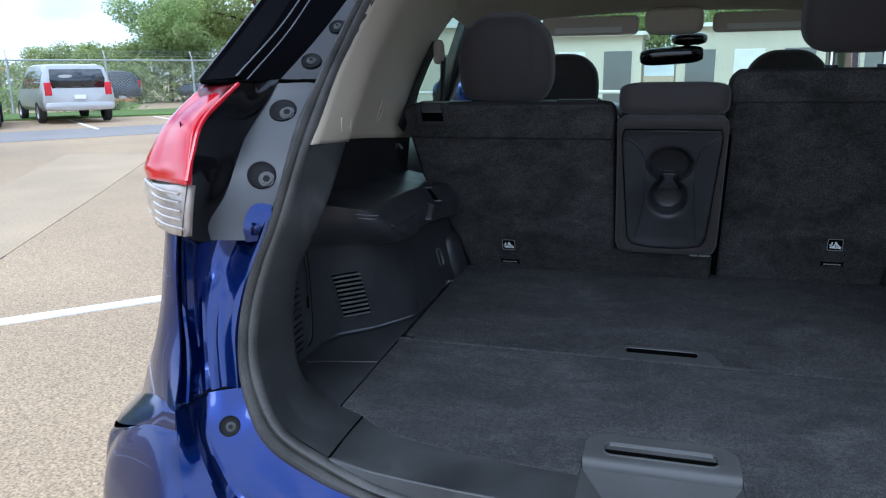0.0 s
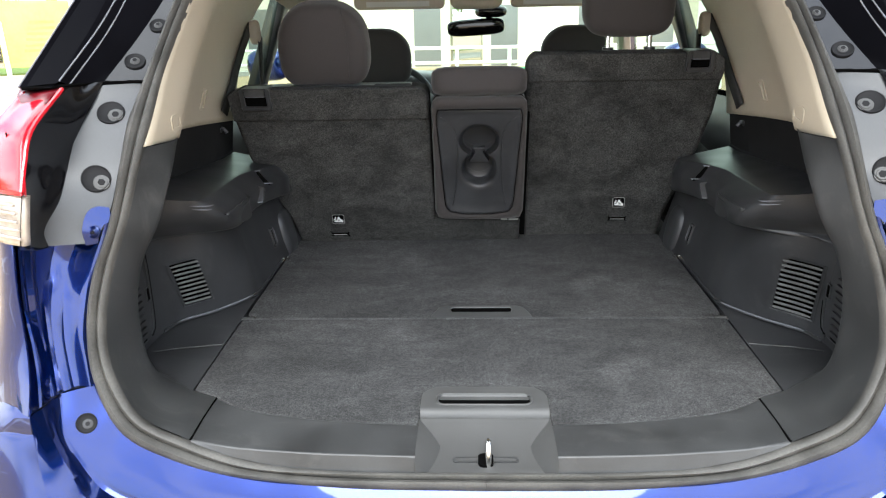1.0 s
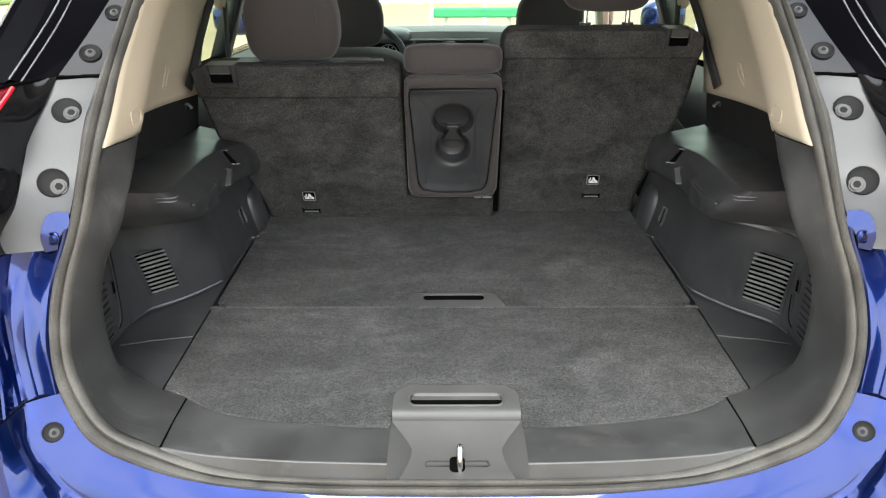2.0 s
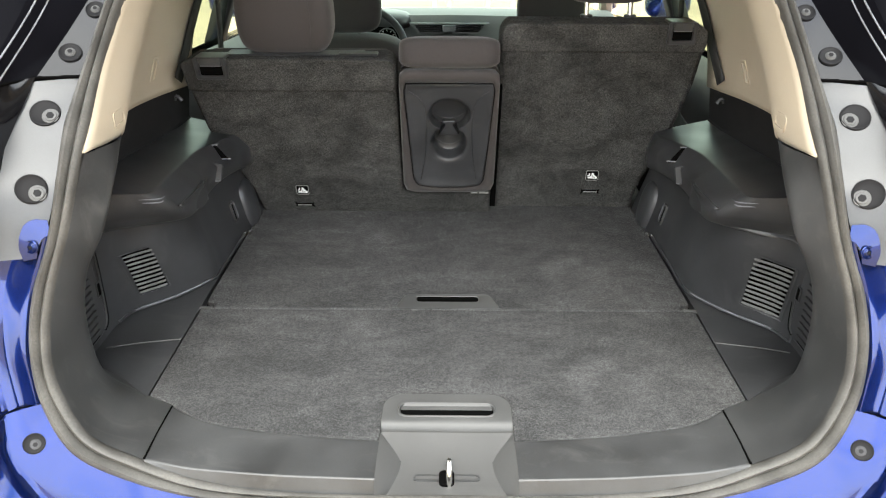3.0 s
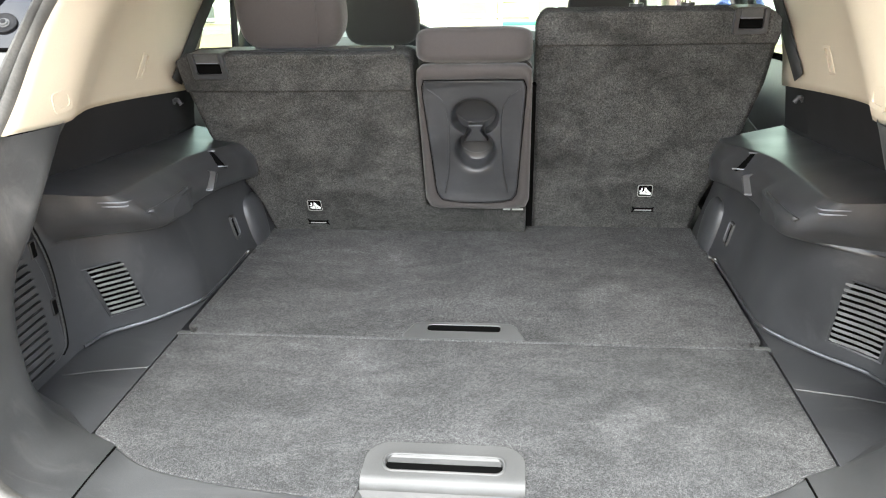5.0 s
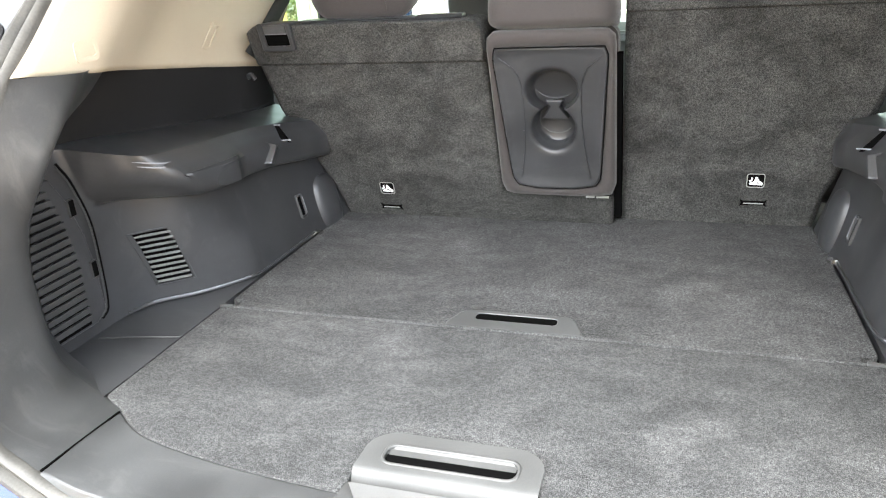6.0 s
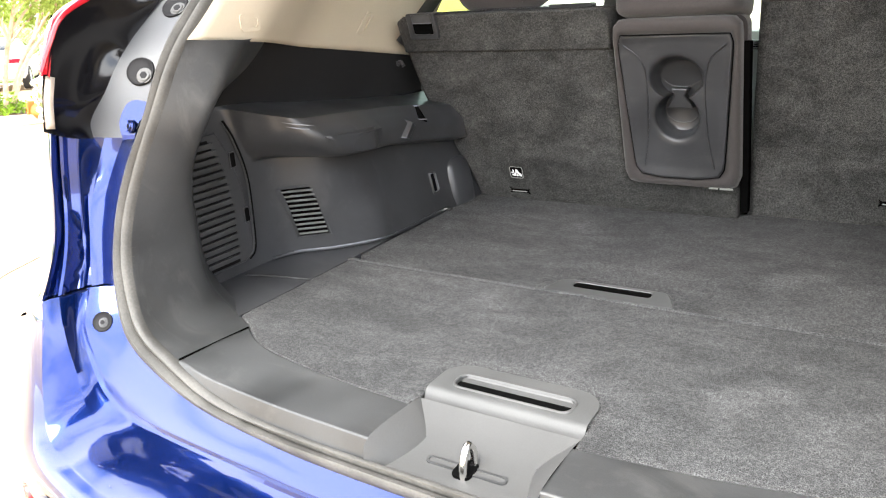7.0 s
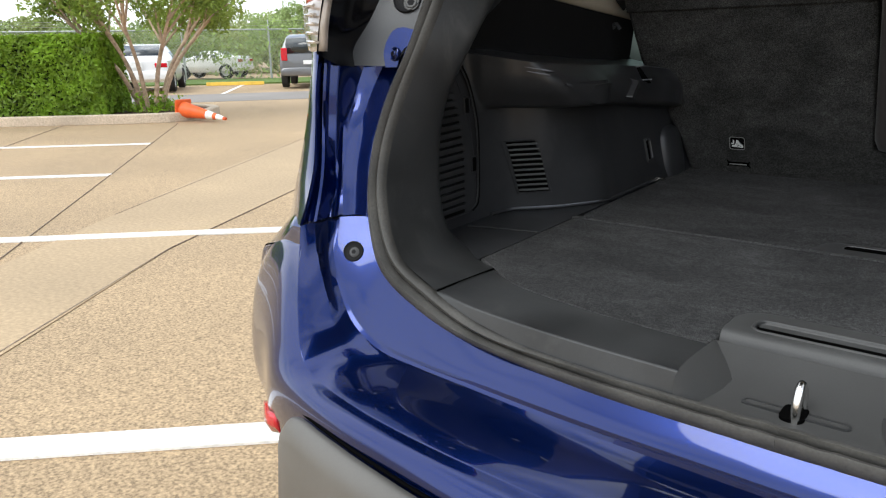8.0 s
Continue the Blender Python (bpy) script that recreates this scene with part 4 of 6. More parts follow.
wheel_rim = [(-.36 + .185 * math.cos(a), 2.36 + .06 * math.sin(a), .90 + .175 * math.sin(a)) for a in np.linspace(0, math.tau, 41)]
steer = part("steering_wheel", tube(wheel_rim, .015, 10, caps=False), PLASTIC, suv, "dark leather steering wheel")
part("wheel_hub", moved(cushion(.08, .04, .06, 3, 14, 8), Matrix.Translation((-.36, 2.39, .89))), PLASTIC, steer)
part("wheel_spoke", join(box(-.53, -.42, 2.37, 2.385, .885, .91), box(-.30, -.19, 2.37, 2.385, .885, .91)), ZINC, steer, bevel=.004)
mirror = part("rear_view_mirror", moved(cushion(.125, .025, .035, 4, 20, 10), Matrix.Translation((.005, 2.50, 1.228)) @ pose(0, 0, 0, 0, -3, 0)), GLOSSBLACK, suv, "black rear-view mirror")
part("mirror_arm", join(tube([(.06, 2.52, 1.25), (.07, 2.56, 1.30)], .014, 8), moved(cushion(.07, .05, .025, 3, 14, 8), Matrix.Translation((.07, 2.50, 1.292)))), GLOSSBLACK, mirror)
for x0, x1 in ((-.48, -.12), (.14, .50)):
    visor = part("sun_visor", slab(rounded(x0, x1, 1.315, 1.385, .02), 2.24, 2.262, "y"), HEADLINER, suv, "beige folded sun visor", bevel=.006)
    part("visor_label", box(x0 + .05, x1 - .06, 2.236, 2.24, 1.325, 1.345), WHITEPRINT, visor)
console = part("roof_console", moved(cushion(.105, .08, .05, 4, 16, 8), Matrix.Translation((.005, 2.24, 1.36))), HEADLINER, suv, "beige roof console")

# ---- load floor ----
def sym(points):
    return points + [(-x, y) for x, y in reversed(points)]


LOW = CAR @ Matrix.Translation((0, .0135, -.009))
panel = thing("cargo_floor_panel", (0, .45, .72), "dark grey carpeted load floor panel with a grey handle", "floor panel", LOW, group="load floor panels")
rear_edge = spline([(.521, .318, 0), (.467, .284, 0), (.43, .258, 0), (.384, .239, 0), (.285, .219, 0), (.20, .209, 0), (.109, .202, 0)], 22)
out = [(.519, .608), (.520, .50)] + [(p.x, p.y) for p in rear_edge] + [(.1088, .252)]
part("carpet", slab(sym(out), .722, .7405), CARPET, panel, "dark grey carpet with pale scuffs", bevel=.004)
part("edge_binding", tube([(-.495, .609, .7395), (0, .609, .7395), (.495, .609, .7395)], .0032, 6), CARPET, panel)
HAND = Matrix.Translation((0, .010, 0))
hand_out = rounded(-.1085, .1085, .226, .3085, .036, 8)[:18] + [(-.1085, .260 - .002 * k) for k in range(9)] + [(.1085, .244 + .002 * k) for k in range(9)]
grip = part("handle", moved(ring_plate(hand_out, rounded(-.079, .079, .251, .282, .012, 8), .736, .7445), HAND), GREYPLASTIC, panel, "smooth grey plastic pull handle")
part("handle_front", moved(loft([[(x, y, z) for x in np.linspace(-.1087, .1087, 9)] for y, z in ((.250, .7448), (.240, .7447), (.235, .7435), (.2315, .7405), (.2285, .735), (.2245, .7230), (.2275, .7200))]), HAND), GREYPLASTIC, grip, angle=60)
part("handle_rim", moved(ring_plate(rounded(-.083, .083, .247, .286, .015, 8), rounded(-.079, .079, .251, .282, .012, 8), .742, .7462), HAND), GREYPLASTIC, grip, bevel=.0015)
part("handle_wall", moved(loft([[(x, y, z) for x in (-.077, .077)] for y, z in ((.2815, .7445), (.279, .7420), (.269, .7414))]), HAND), GREYPLASTIC, grip)
part("handle_well", moved(slab(rounded(-.0785, .0785, .2515, .2765, .010, 6), .7400, .7413), HAND), DARK, grip)

fore = thing("cargo_floor_panel", (0, .87, .72), "dark grey carpeted load floor panel beside the rear seats", "floor panel", LOW, group="load floor panels")
part("carpet", slab(sym([(0, 1.170), (.506, 1.170), (.512, 1.02), (.515, .82), (.516, .638), (.494, .636), (.493, .614), (0, .614)][::-1])[::-1], .722, .7395), CARPET, fore, bevel=.004)
MID_PULL = [(x * (1 - .20 * (y - .611) / .061), y) for x, y in rounded(-.113, .113, .611, .672, .014, 6)]
plate = part("handle", ring_plate(MID_PULL, rounded(-.066, .066, .640, .662, .008, 6), .737, .7418), PULLGREY, fore, "grey plastic finger pull", bevel=.002)
part("handle_well", slab(rounded(-.067, .067, .639, .663, .008, 6), .7395, .7404), DARK, plate)
part("handle_step", box(-.112, .112, .609, .613, .735, .7415), PULLGREY, plate)
for sx in (-1, 1):
    part("corner_clip", mirrored(box(.496, .522, .606, .612, .736, .743), sx), GREYPLASTIC, fore)


# ---- seats ----
def lean(geometry, y0, k, z0=.74):
    """Stands a slab that is upright at y = 0 on the seat's leaning back plane."""
    return [(p[0], p[1] + y0 + k * (p[2] - z0), p[2]) for p in geometry[0]], geometry[1]


def pillow(sx, sy, sz):
    """A headrest: full below, its sides drawn in to a dome."""
    v, f = cushion(sx, sy, sz, 4.1, 44, 28)
    return [(x * (1 - .35 * max(0, z / sz) ** 2.1), y * (1 - .25 * max(0, z / sz)), z) for x, y, z in v], f


def tether(parent, x, z, y0, k):
    """Child seat symbol and anchor slot on a seat's back."""
    tag = part("tether_symbol", lean(slab(rounded(x - .017, x + .017, z - .015, z + .015, .005), -.004, -.001, "y"), y0, k), DARK, parent, "black tag with a white child seat symbol")
    part("symbol_rim", lean(ring_plate(rounded(x - .017, x + .017, z - .015, z + .015, .005), rounded(x - .0155, x + .0155, z - .0135, z + .0135, .004), -.0048, -.003, "y"), y0, k), TAGGREY, tag)
    part("symbol_figure", lean(join(slab([(x - .0115, z - .008), (x + .0125, z - .0095), (x + .0135, z - .005), (x + .0065, z + .0005), (x + .0030, z + .007), (x - .0010, z + .008), (x - .0020, z + .001), (x - .0050, z - .003), (x - .0110, z - .0045)], -.0058, -.0035, "y"),
                                    slab([(x - .0125, z - .002), (x - .0065, z - .001), (x - .0060, z + .006), (x - .0085, z + .0075), (x - .0085, z + .001), (x - .0125, z + .0005)], -.0058, -.0035, "y")), y0, k), WHITEPRINT, tag)
    for i in range(3):
        part("symbol_stripe", lean(slab([(x + .0005 + .0035 * i, z - .0075), (x + .0015 + .0035 * i, z - .0075), (x + .0005 + .0025 * i, z + .001 - .002 * i), (x - .0005 + .0025 * i, z + .001 - .002 * i)], -.0062, -.0050, "y"), y0, k), DARK, tag)
    # the slot's flared funnel, its dark mouth and the wire across it
    part("anchor_slot", lean(slab([(x - .026, z - .0425), (x - .020, z - .0455), (x + .020, z - .0455), (x + .026, z - .0425), (x + .023, z - .050), (x + .026, z - .0575), (x + .020, z - .0545), (x - .020, z - .0545), (x - .026, z - .0575), (x - .023, z - .050)], -.0025, .004, "y"), y0, k), DARK, tag)
    part("anchor_bar", lean(tube([(x - .019, -.0040, z - .0505), (x + .019, -.0040, z - .0505)], .0013, 8), y0, k), TAGGREY, tag, "bright anchor wire")


def release(parent, x0, x1, z0, z1, y0, k):
    """Seat release: a moulded frame let into the seat's top edge, a dark cup and the lever across its top."""
    frame_part = part("release_handle", lean(ring_plate(rounded(x0, x1, z0, z1, .006), rounded(x0 + .010, x1 - .010, z0 + .011, z1 - .003, .004), -.013, .05, "y"), y0, k), PLASTIC, parent, "black plastic seat release handle", bevel=.002)
    part("handle_cup", lean(slab(rounded(x0 + .009, x1 - .009, z0 + .010, z1 - .002, .004), -.0065, .012, "y"), y0, k), DARK, frame_part)
    part("lever", lean(slab(rounded(x0 + .011, x1 - .011, z1 - .022, z1 - .002, .003), -.0105, .012, "y"), y0, k), SOFTTRIM, frame_part, bevel=.003)
    # two pale lines paint the highlights on the lever's edges
    part("lever_edge", lean(tube([(x0 + .013, -.0105, z1 - .0215), (x1 - .013, -.0105, z1 - .0215)], .0011, 6), y0, k), GLINT, frame_part)
    part("lever_edge", lean(tube([(x0 + .012, -.0100, z1 - .0025), (x1 - .012, -.0100, z1 - .0025)], .0009, 6), y0, k), GLINT, frame_part)


KL, YL = -.337, 1.135
wide = thing("rear_seat", (-.28, 1.35, .33), "dark cloth split rear seat with carpeted back and a raised headrest", "car seat", group="rear seats")
part("seatback", lean(slab([(-.500, .712), (.113, .712), (.113, .802), (-.121, .802), (-.124, 1.160), (-.14, 1.174), (-.598, 1.174), (-.620, 1.160), (-.616, 1.10), (-.598, .99), (-.565, .90), (-.52, .80)], 0, .11, "y"), YL, KL), SEATCARPET, wide, "black carpeted seat back", bevel=.016)
part("back_flap", lean(slab([(-.126, 1.092), (-.126, 1.160), (-.14, 1.1725), (-.597, 1.1725), (-.618, 1.160), (-.6145, 1.092)], -.005, .02, "y"), YL, KL), SEATCARPET, wide, bevel=.004)
part("seat_front", lean(slab([(-.60, .74), (-.13, .74), (-.13, 1.17), (-.60, 1.17)], .105, .16, "y"), YL, KL), FABRIC, wide, bevel=.03)
part("seat_cushion", moved(cushion(.30, .27, .10, 5), Matrix.Translation((-.30, 1.52, .60))), FABRIC, wide)
part("seat_base", box(-.58, -.05, 1.28, 1.75, .33, .52), DARK, wide)
part("top_strip", lean(slab(rounded(-.52, -.20, 1.173, 1.1775, .002), .03, .085, "y"), YL, KL), PLASTIC, wide)
part("strap_slot", lean(slab(rounded(-.255, -.165, 1.175, 1.182, .003), .022, .05, "y"), YL, KL), PLASTIC, wide)
head = part("headrest", moved(pillow(.112, .060, .102), Matrix.Translation((-.382, 1.065, 1.274)) @ pose(0, 0, 0, 14, 0, 0)), FABRIC, wide, "dark cloth headrest")
part("headrest_seam", lean(tube(spline([(-.317, -.001, 1.190), (-.313, -.013, 1.27), (-.325, -.004, 1.36)], 12), .0014, 6), 1.005, -.1, 1.28), FABRIC, head)
for x in (-.435, -.335):
    part("post", tube([(x, 1.06, 1.17), (x, 1.062, 1.22)], .006, 8), CHROME, head)
    part("post_sleeve", slab(circle(x, 1.058, .014, 12), 1.175, 1.196), PLASTIC, head)
tether(wide, -.387, .803, YL, KL)
release(wide, -.584, -.510, 1.122, 1.178, YL, KL)

arm = part("armrest", lean(slab(rounded(-.117, .119, .803, 1.150, .022, 6), .045, .09, "y"), YL, KL), FABRIC, wide, "brown-black padded folding armrest with cup holders")
part("armrest_head", moved(cushion(.1185, .085, .036, 5, 30, 14), Matrix.Translation((.001, 1.060, 1.176)) @ pose(0, 0, 0, -10, 0, 0)), FABRIC, arm, "padded armrest end")
AY = YL - .020
po = [(-.100, 1.118), (.102, 1.118), (.106, 1.112), (.105, 1.08), (.090, .850), (.082, .832), (.04, .824), (-.038, .824), (-.080, .832), (-.088, .850), (-.103, 1.08), (-.104, 1.112)]


def oval(s, n=72):
    """Two round cup wells run together, the upper one wider."""
    out = []
    for k in range(n):
        a = math.tau * k / n
        d, far = (math.cos(a), math.sin(a)), 0
        for cz, rx, rz in ((.036, .049, .041), (-.041, .042, .046)):
            qa, qb, qc = (d[0] / rx) ** 2 + (d[1] / rz) ** 2, -d[1] * cz / rz ** 2, (cz / rz) ** 2 - 1
            root = qb * qb - qa * qc
            if root > 0:
                far = max(far, (-qb + math.sqrt(root)) / qa)
        out.append((.001 + s * far * d[0], .999 + s * far * d[1]))
    return out


def resample(outline, n=72):
    """n points of a closed outline at even angles round its middle."""
    cx, cz = .001, .999
    out = []
    for k in range(n):
        a = math.tau * k / n
        d = Vector((math.cos(a), math.sin(a)))
        best = None
        for i in range(len(outline)):
            p, q = Vector(outline[i]) - Vector((cx, cz)), Vector(outline[(i + 1) % len(outline)]) - Vector((cx, cz))
            e = q - p
            det = d.x * -e.y + d.y * e.x
            if abs(det) > 1e-9:
                t = (p.x * -e.y + p.y * e.x) / det
                s = (d.x * p.y - d.y * p.x) / det
                if t > 0 and -1e-6 <= s <= 1 + 1e-6:
                    best = t if best is None else max(best, t)
        out.append((cx + d.x * best, cz + d.y * best))
    return out


ring_o, ring_i = resample(po), oval(1.06)
pad_o = resample(rounded(-.117, .119, .803, 1.150, .022, 6))


def at_y(outline, y):
    return [(x, y, z) for x, z in outline]


pad = [at_y(pad_o, .05 + AY - YL), at_y(pad_o, .012), at_y([lerp(a, b, .10) for a, b in zip(pad_o, ring_o)], .003), at_y([lerp(a, b, .35) for a, b in zip(pad_o, ring_o)], -.002), at_y([lerp(a, b, .7) for a, b in zip(pad_o, ring_o)], -.001), at_y(ring_o, .006), at_y(ring_o, .03)]
part("armrest_pad", lean(loft(pad, ring=True), AY, KL), FABRIC, arm, "padded cloth border round the cup holders", angle=60)
def inward(t):
    return [lerp(a, b, t) for a, b in zip(ring_o, ring_i)]


holder = part("cup_tray", lean(loft([at_y(ring_o, .006), at_y(ring_o, -.003), at_y(inward(.02), -.006), at_y(inward(.06), -.0065), at_y(inward(.12), -.004), at_y(inward(.35), -.002), at_y(inward(.85), -.0015), at_y(inward(.97), -.0005), at_y(oval(1.03), .003), at_y(oval(1.0), .009), at_y(oval(.95), .030), at_y(oval(.90), .050), at_y(oval(.84), .054), at_y(oval(.02), .054)], ring=True), AY, KL), PLASTIC, arm, "black plastic cup holder plate with two wells", angle=50)
part("cup_bridge", lean(slab([(-.016, 1.012), (.018, 1.012), (.011, .999), (.028, .972), (-.026, .972), (-.009, .999)], .024, .053, "y"), AY, KL), PLASTIC, holder, bevel=.003)
# lighter arcs stand for the highlights along the wells' floor edges
for z, w in ((1.013, .034), (.938, .028)):
    part("cup_rim", lean(tube(spline([(.001 - w, .049, z + .012), (.001 - .6 * w, .048, z + .003), (.001, .0475, z), (.001 + .6 * w, .048, z + .003), (.001 + w, .049, z + .012)], 16), .0013, 6), AY, KL), GREYPLASTIC, holder)
part("tray_gap", lean(tube([(x, -.001, z) for x, z in ring_o] + [(ring_o[0][0], -.001, ring_o[0][1])], .0022, 6), AY, KL), DARK, arm)
for sx in (-1, 1):
    part("tray_ridge", lean(tube(spline([(.001 + sx * .094, -.0055, 1.10), (.001 + sx * .066, -.004, 1.075), (.001 + sx * .055, -.003, 1.03), (.001 + sx * .058, -.003, .93), (.001 + sx * .070, -.004, .85)], 20), .0016, 6), AY, KL), PLASTIC, holder)
for x0, x1 in ((.060, .077), (.081, .106)):
    part("armrest_tag", lean(box(x0, x1, -.003, .004, .8035, .8063), AY, KL), TAGGREY, arm, "narrow printed tag")
# black block in place of the shade between the two seat backs
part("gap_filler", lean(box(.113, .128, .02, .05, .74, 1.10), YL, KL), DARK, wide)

KR, YR = -.14, 1.178
narrow = thing("rear_seat", (.38, 1.40, .33), "dark cloth split rear seat with carpeted back, set upright", "car seat", group="rear seats")
part("seatback", lean(slab([(.122, .712), (.505, .712), (.520, .80), (.575, .93), (.614, 1.08), (.626, 1.19), (.622, 1.218), (.600, 1.236), (.150, 1.236), (.130, 1.224), (.126, 1.20)], 0, .11, "y"), YR, KR), SEATCARPET, narrow, "black carpeted seat back", bevel=.016)
part("back_flap", lean(slab([(.128, 1.165), (.127, 1.20), (.130, 1.223), (.150, 1.2345), (.599, 1.2345), (.621, 1.217), (.624, 1.19), (.620, 1.165)], -.005, .02, "y"), YR, KR), SEATCARPET, narrow, bevel=.004)
part("seat_front", lean(slab([(.14, .74), (.60, .74), (.60, 1.22), (.14, 1.22)], .105, .16, "y"), YR, KR), FABRIC, narrow, bevel=.03)
part("seat_cushion", moved(cushion(.24, .27, .10, 5), Matrix.Translation((.37, 1.56, .60))), FABRIC, narrow)
part("seat_base", box(.15, .58, 1.30, 1.78, .33, .52), DARK, narrow)
head = part("headrest", moved(pillow(.117, .060, .102), Matrix.Translation((.392, 1.215, 1.372)) @ pose(0, 0, 0, 8, 0, 0)), FABRIC, narrow, "dark cloth headrest raised on steel posts")
for x in (.340, .448):
    part("post", tube([(x, 1.19, 1.22), (x, 1.20, 1.30)], .0068, 10), CHROME, head, "bright steel headrest post")
    part("post_sleeve", slab(circle(x, 1.19, .015, 12), 1.236, 1.243), PLASTIC, head)
tether(narrow, .388, .829, YR, KR)
release(narrow, .524, .592, 1.186, 1.240, YR, KR)

for sx in (-1, 1):
    front = thing("front_seat", (sx * .37, 2.15, .33), "dark cloth front seat with a headrest", "car seat", group="front seats")
    part("headrest", moved(pillow(.128, .05, .105), Matrix.Translation((sx * .372, 2.05, 1.150)) @ pose(0, 0, 0, 8, 0, 0)), FABRIC, front)
    part("post", join(tube([(sx * .33, 2.07, .98), (sx * .33, 2.06, 1.09)], .006, 8), tube([(sx * .42, 2.07, .98), (sx * .42, 2.06, 1.09)], .006, 8)), CHROME, front)
    part("backrest", moved(cushion(.25, .08, .28, 4, 28, 16), Matrix.Translation((sx * .37, 2.10, .762)) @ pose(0, 0, 0, 12, 0, 0)), FABRIC, front)
    part("seat_cushion", moved(cushion(.26, .26, .09, 5), Matrix.Translation((sx * .37, 2.36, .52))), FABRIC, front)
    part("seat_base", box(sx * .37 - .2, sx * .37 + .2, 2.14, 2.55, .33, .45), DARK, front)

# ---- outdoor materials ----
CONCRETE = material("tan_aggregate_concrete", (0.37, 0.268, 0.158), 0.9, grain=0.5, scale=105, bump=0.3, stain=0.12, stain_scale=0.55, dist=0.003)
PALECONCRETE = material("pale_worn_concrete", (0.40, 0.298, 0.182), 0.88, grain=0.16, scale=45, bump=0.2, stain=0.10, stain_scale=0.8, dist=0.003)
ASPHALT = material("grey_worn_lane", (0.24, 0.22, 0.20), 0.9, grain=0.2, scale=30, bump=0.2, stain=0.14, stain_scale=0.5, dist=0.003)
LINEPAINT = material("worn_white_line_paint", (0.80, 0.78, 0.73), 0.8, grain=0.12, scale=60, bump=0.2, stain=0.12, stain_scale=2.5)
JOINT = material("dirty_joint", (0.27, 0.21, 0.15), 0.95, grain=0.3, scale=30)
KERB = material("kerb_concrete", (0.50, 0.41, 0.31), 0.9, grain=0.2, scale=40, bump=0.3, stain=0.14, stain_scale=1.2, dist=0.003)
MULCH = material("brown_mulch", (0.10, 0.06, 0.035), 0.95, grain=0.5, scale=40, bump=0.8, stain=0.3, dist=0.02)
GRASS = material("mown_grass", (0.10, 0.16, 0.03), 0.9, grain=0.4, scale=30, bump=0.6, stain=0.25, stain_scale=0.7, dist=0.02)
HEDGELEAF = material("hedge_leaf", (0.21, 0.34, 0.022), 0.5, grain=0.3, scale=9, stain=0.35, stain_scale=2.5)
TREELEAF = material("tree_leaf", (0.34, 0.40, 0.14), 0.6, grain=0.3, scale=5, stain=0.35, stain_scale=0.6)
PALELEAF = material("crape_myrtle_leaf", (0.27, 0.36, 0.07), 0.5, grain=0.3, scale=8, stain=0.3, stain_scale=1.2)
VINELEAF = material("vine_leaf", (0.32, 0.41, 0.15), 0.6, grain=0.3, scale=5, stain=0.35, stain_scale=0.5)
BARK = material("smooth_bark", (0.42, 0.31, 0.22), 0.8, grain=0.3, scale=18, bump=0.3, stain=0.25, stain_scale=3, dist=0.004)
DARKBARK = material("dark_bark", (0.10, 0.075, 0.055), 0.9, grain=0.3, scale=14, bump=0.5, stain=0.2)
ORANGE = material("orange_cone_plastic", (0.75, 0.12, 0.02), 0.45, grain=0.05, scale=40, stain=0.14, stain_scale=5)
WHITEBAND = material("white_reflective_band", (0.80, 0.80, 0.78), 0.5, stain=0.1, stain_scale=8)
SILVER = material("silver_car_paint", (0.45, 0.45, 0.44), 0.36, metal=0.5, coat=0.6, stain=0.05)
WHITECAR = material("white_car_paint", (0.78, 0.78, 0.77), 0.3, coat=0.8, stain=0.05)
GREYCAR = material("grey_car_paint", (0.17, 0.17, 0.175), 0.32, metal=0.4, coat=0.8, stain=0.05)
DARKCAR = material("dark_car_paint", (0.025, 0.03, 0.04), 0.3, metal=0.3, coat=0.8, stain=0.05)
CARGLASS = material("dark_car_glass", (0.02, 0.025, 0.027), 0.06, coat=0.5)
TYRE = material("tyre", (0.02, 0.02, 0.02), 0.8, grain=0.2, scale=40)
GALV = material("galvanised_steel", (0.42, 0.43, 0.42), 0.5, metal=0.6, grain=0.15, scale=20)
YELLOW = material("faded_yellow_board", (0.72, 0.62, 0.13), 0.7, grain=0.06, scale=10, stain=0.15, stain_scale=1.2)
FADED = material("faded_orange_print", (0.62, 0.36, 0.10), 0.7, stain=0.3, stain_scale=3)
STOPYELLOW = material("yellow_wheel_stop", (0.75, 0.48, 0.06), 0.7, grain=0.1, scale=20, stain=0.15)
WALLCREAM = material("cream_stucco", (0.62, 0.58, 0.48), 0.85, grain=0.1, scale=12, bump=0.2, stain=0.08, stain_scale=0.4)
WHITERAIL = material("white_painted_steel", (0.80, 0.80, 0.78), 0.5, stain=0.08, stain_scale=2)
GREENBIN = material("green_plastic", (0.03, 0.28, 0.12), 0.5, stain=0.1)
ORANGELEAF = material("orange_flowers", (0.45, 0.20, 0.05), 0.6, grain=0.2, scale=6)
HERE = Matrix.Identity(4)
for leaf in (HEDGELEAF, TREELEAF, PALELEAF, VINELEAF):
    # light passes through thin leaves
    ln, ll = leaf.node_tree.nodes, leaf.node_tree.links
    thin, mixed = ln.new("ShaderNodeBsdfTranslucent"), ln.new("ShaderNodeMixShader")
    mixed.inputs[0].default_value = 0.42
    ll.new(ln["Principled BSDF"].inputs["Base Color"].links[0].from_socket, thin.inputs["Color"])
    ll.new(ln["Principled BSDF"].outputs[0], mixed.inputs[1])
    ll.new(thin.outputs[0], mixed.inputs[2])
    ll.new(mixed.outputs[0], ln["Material Output"].inputs["Surface"])


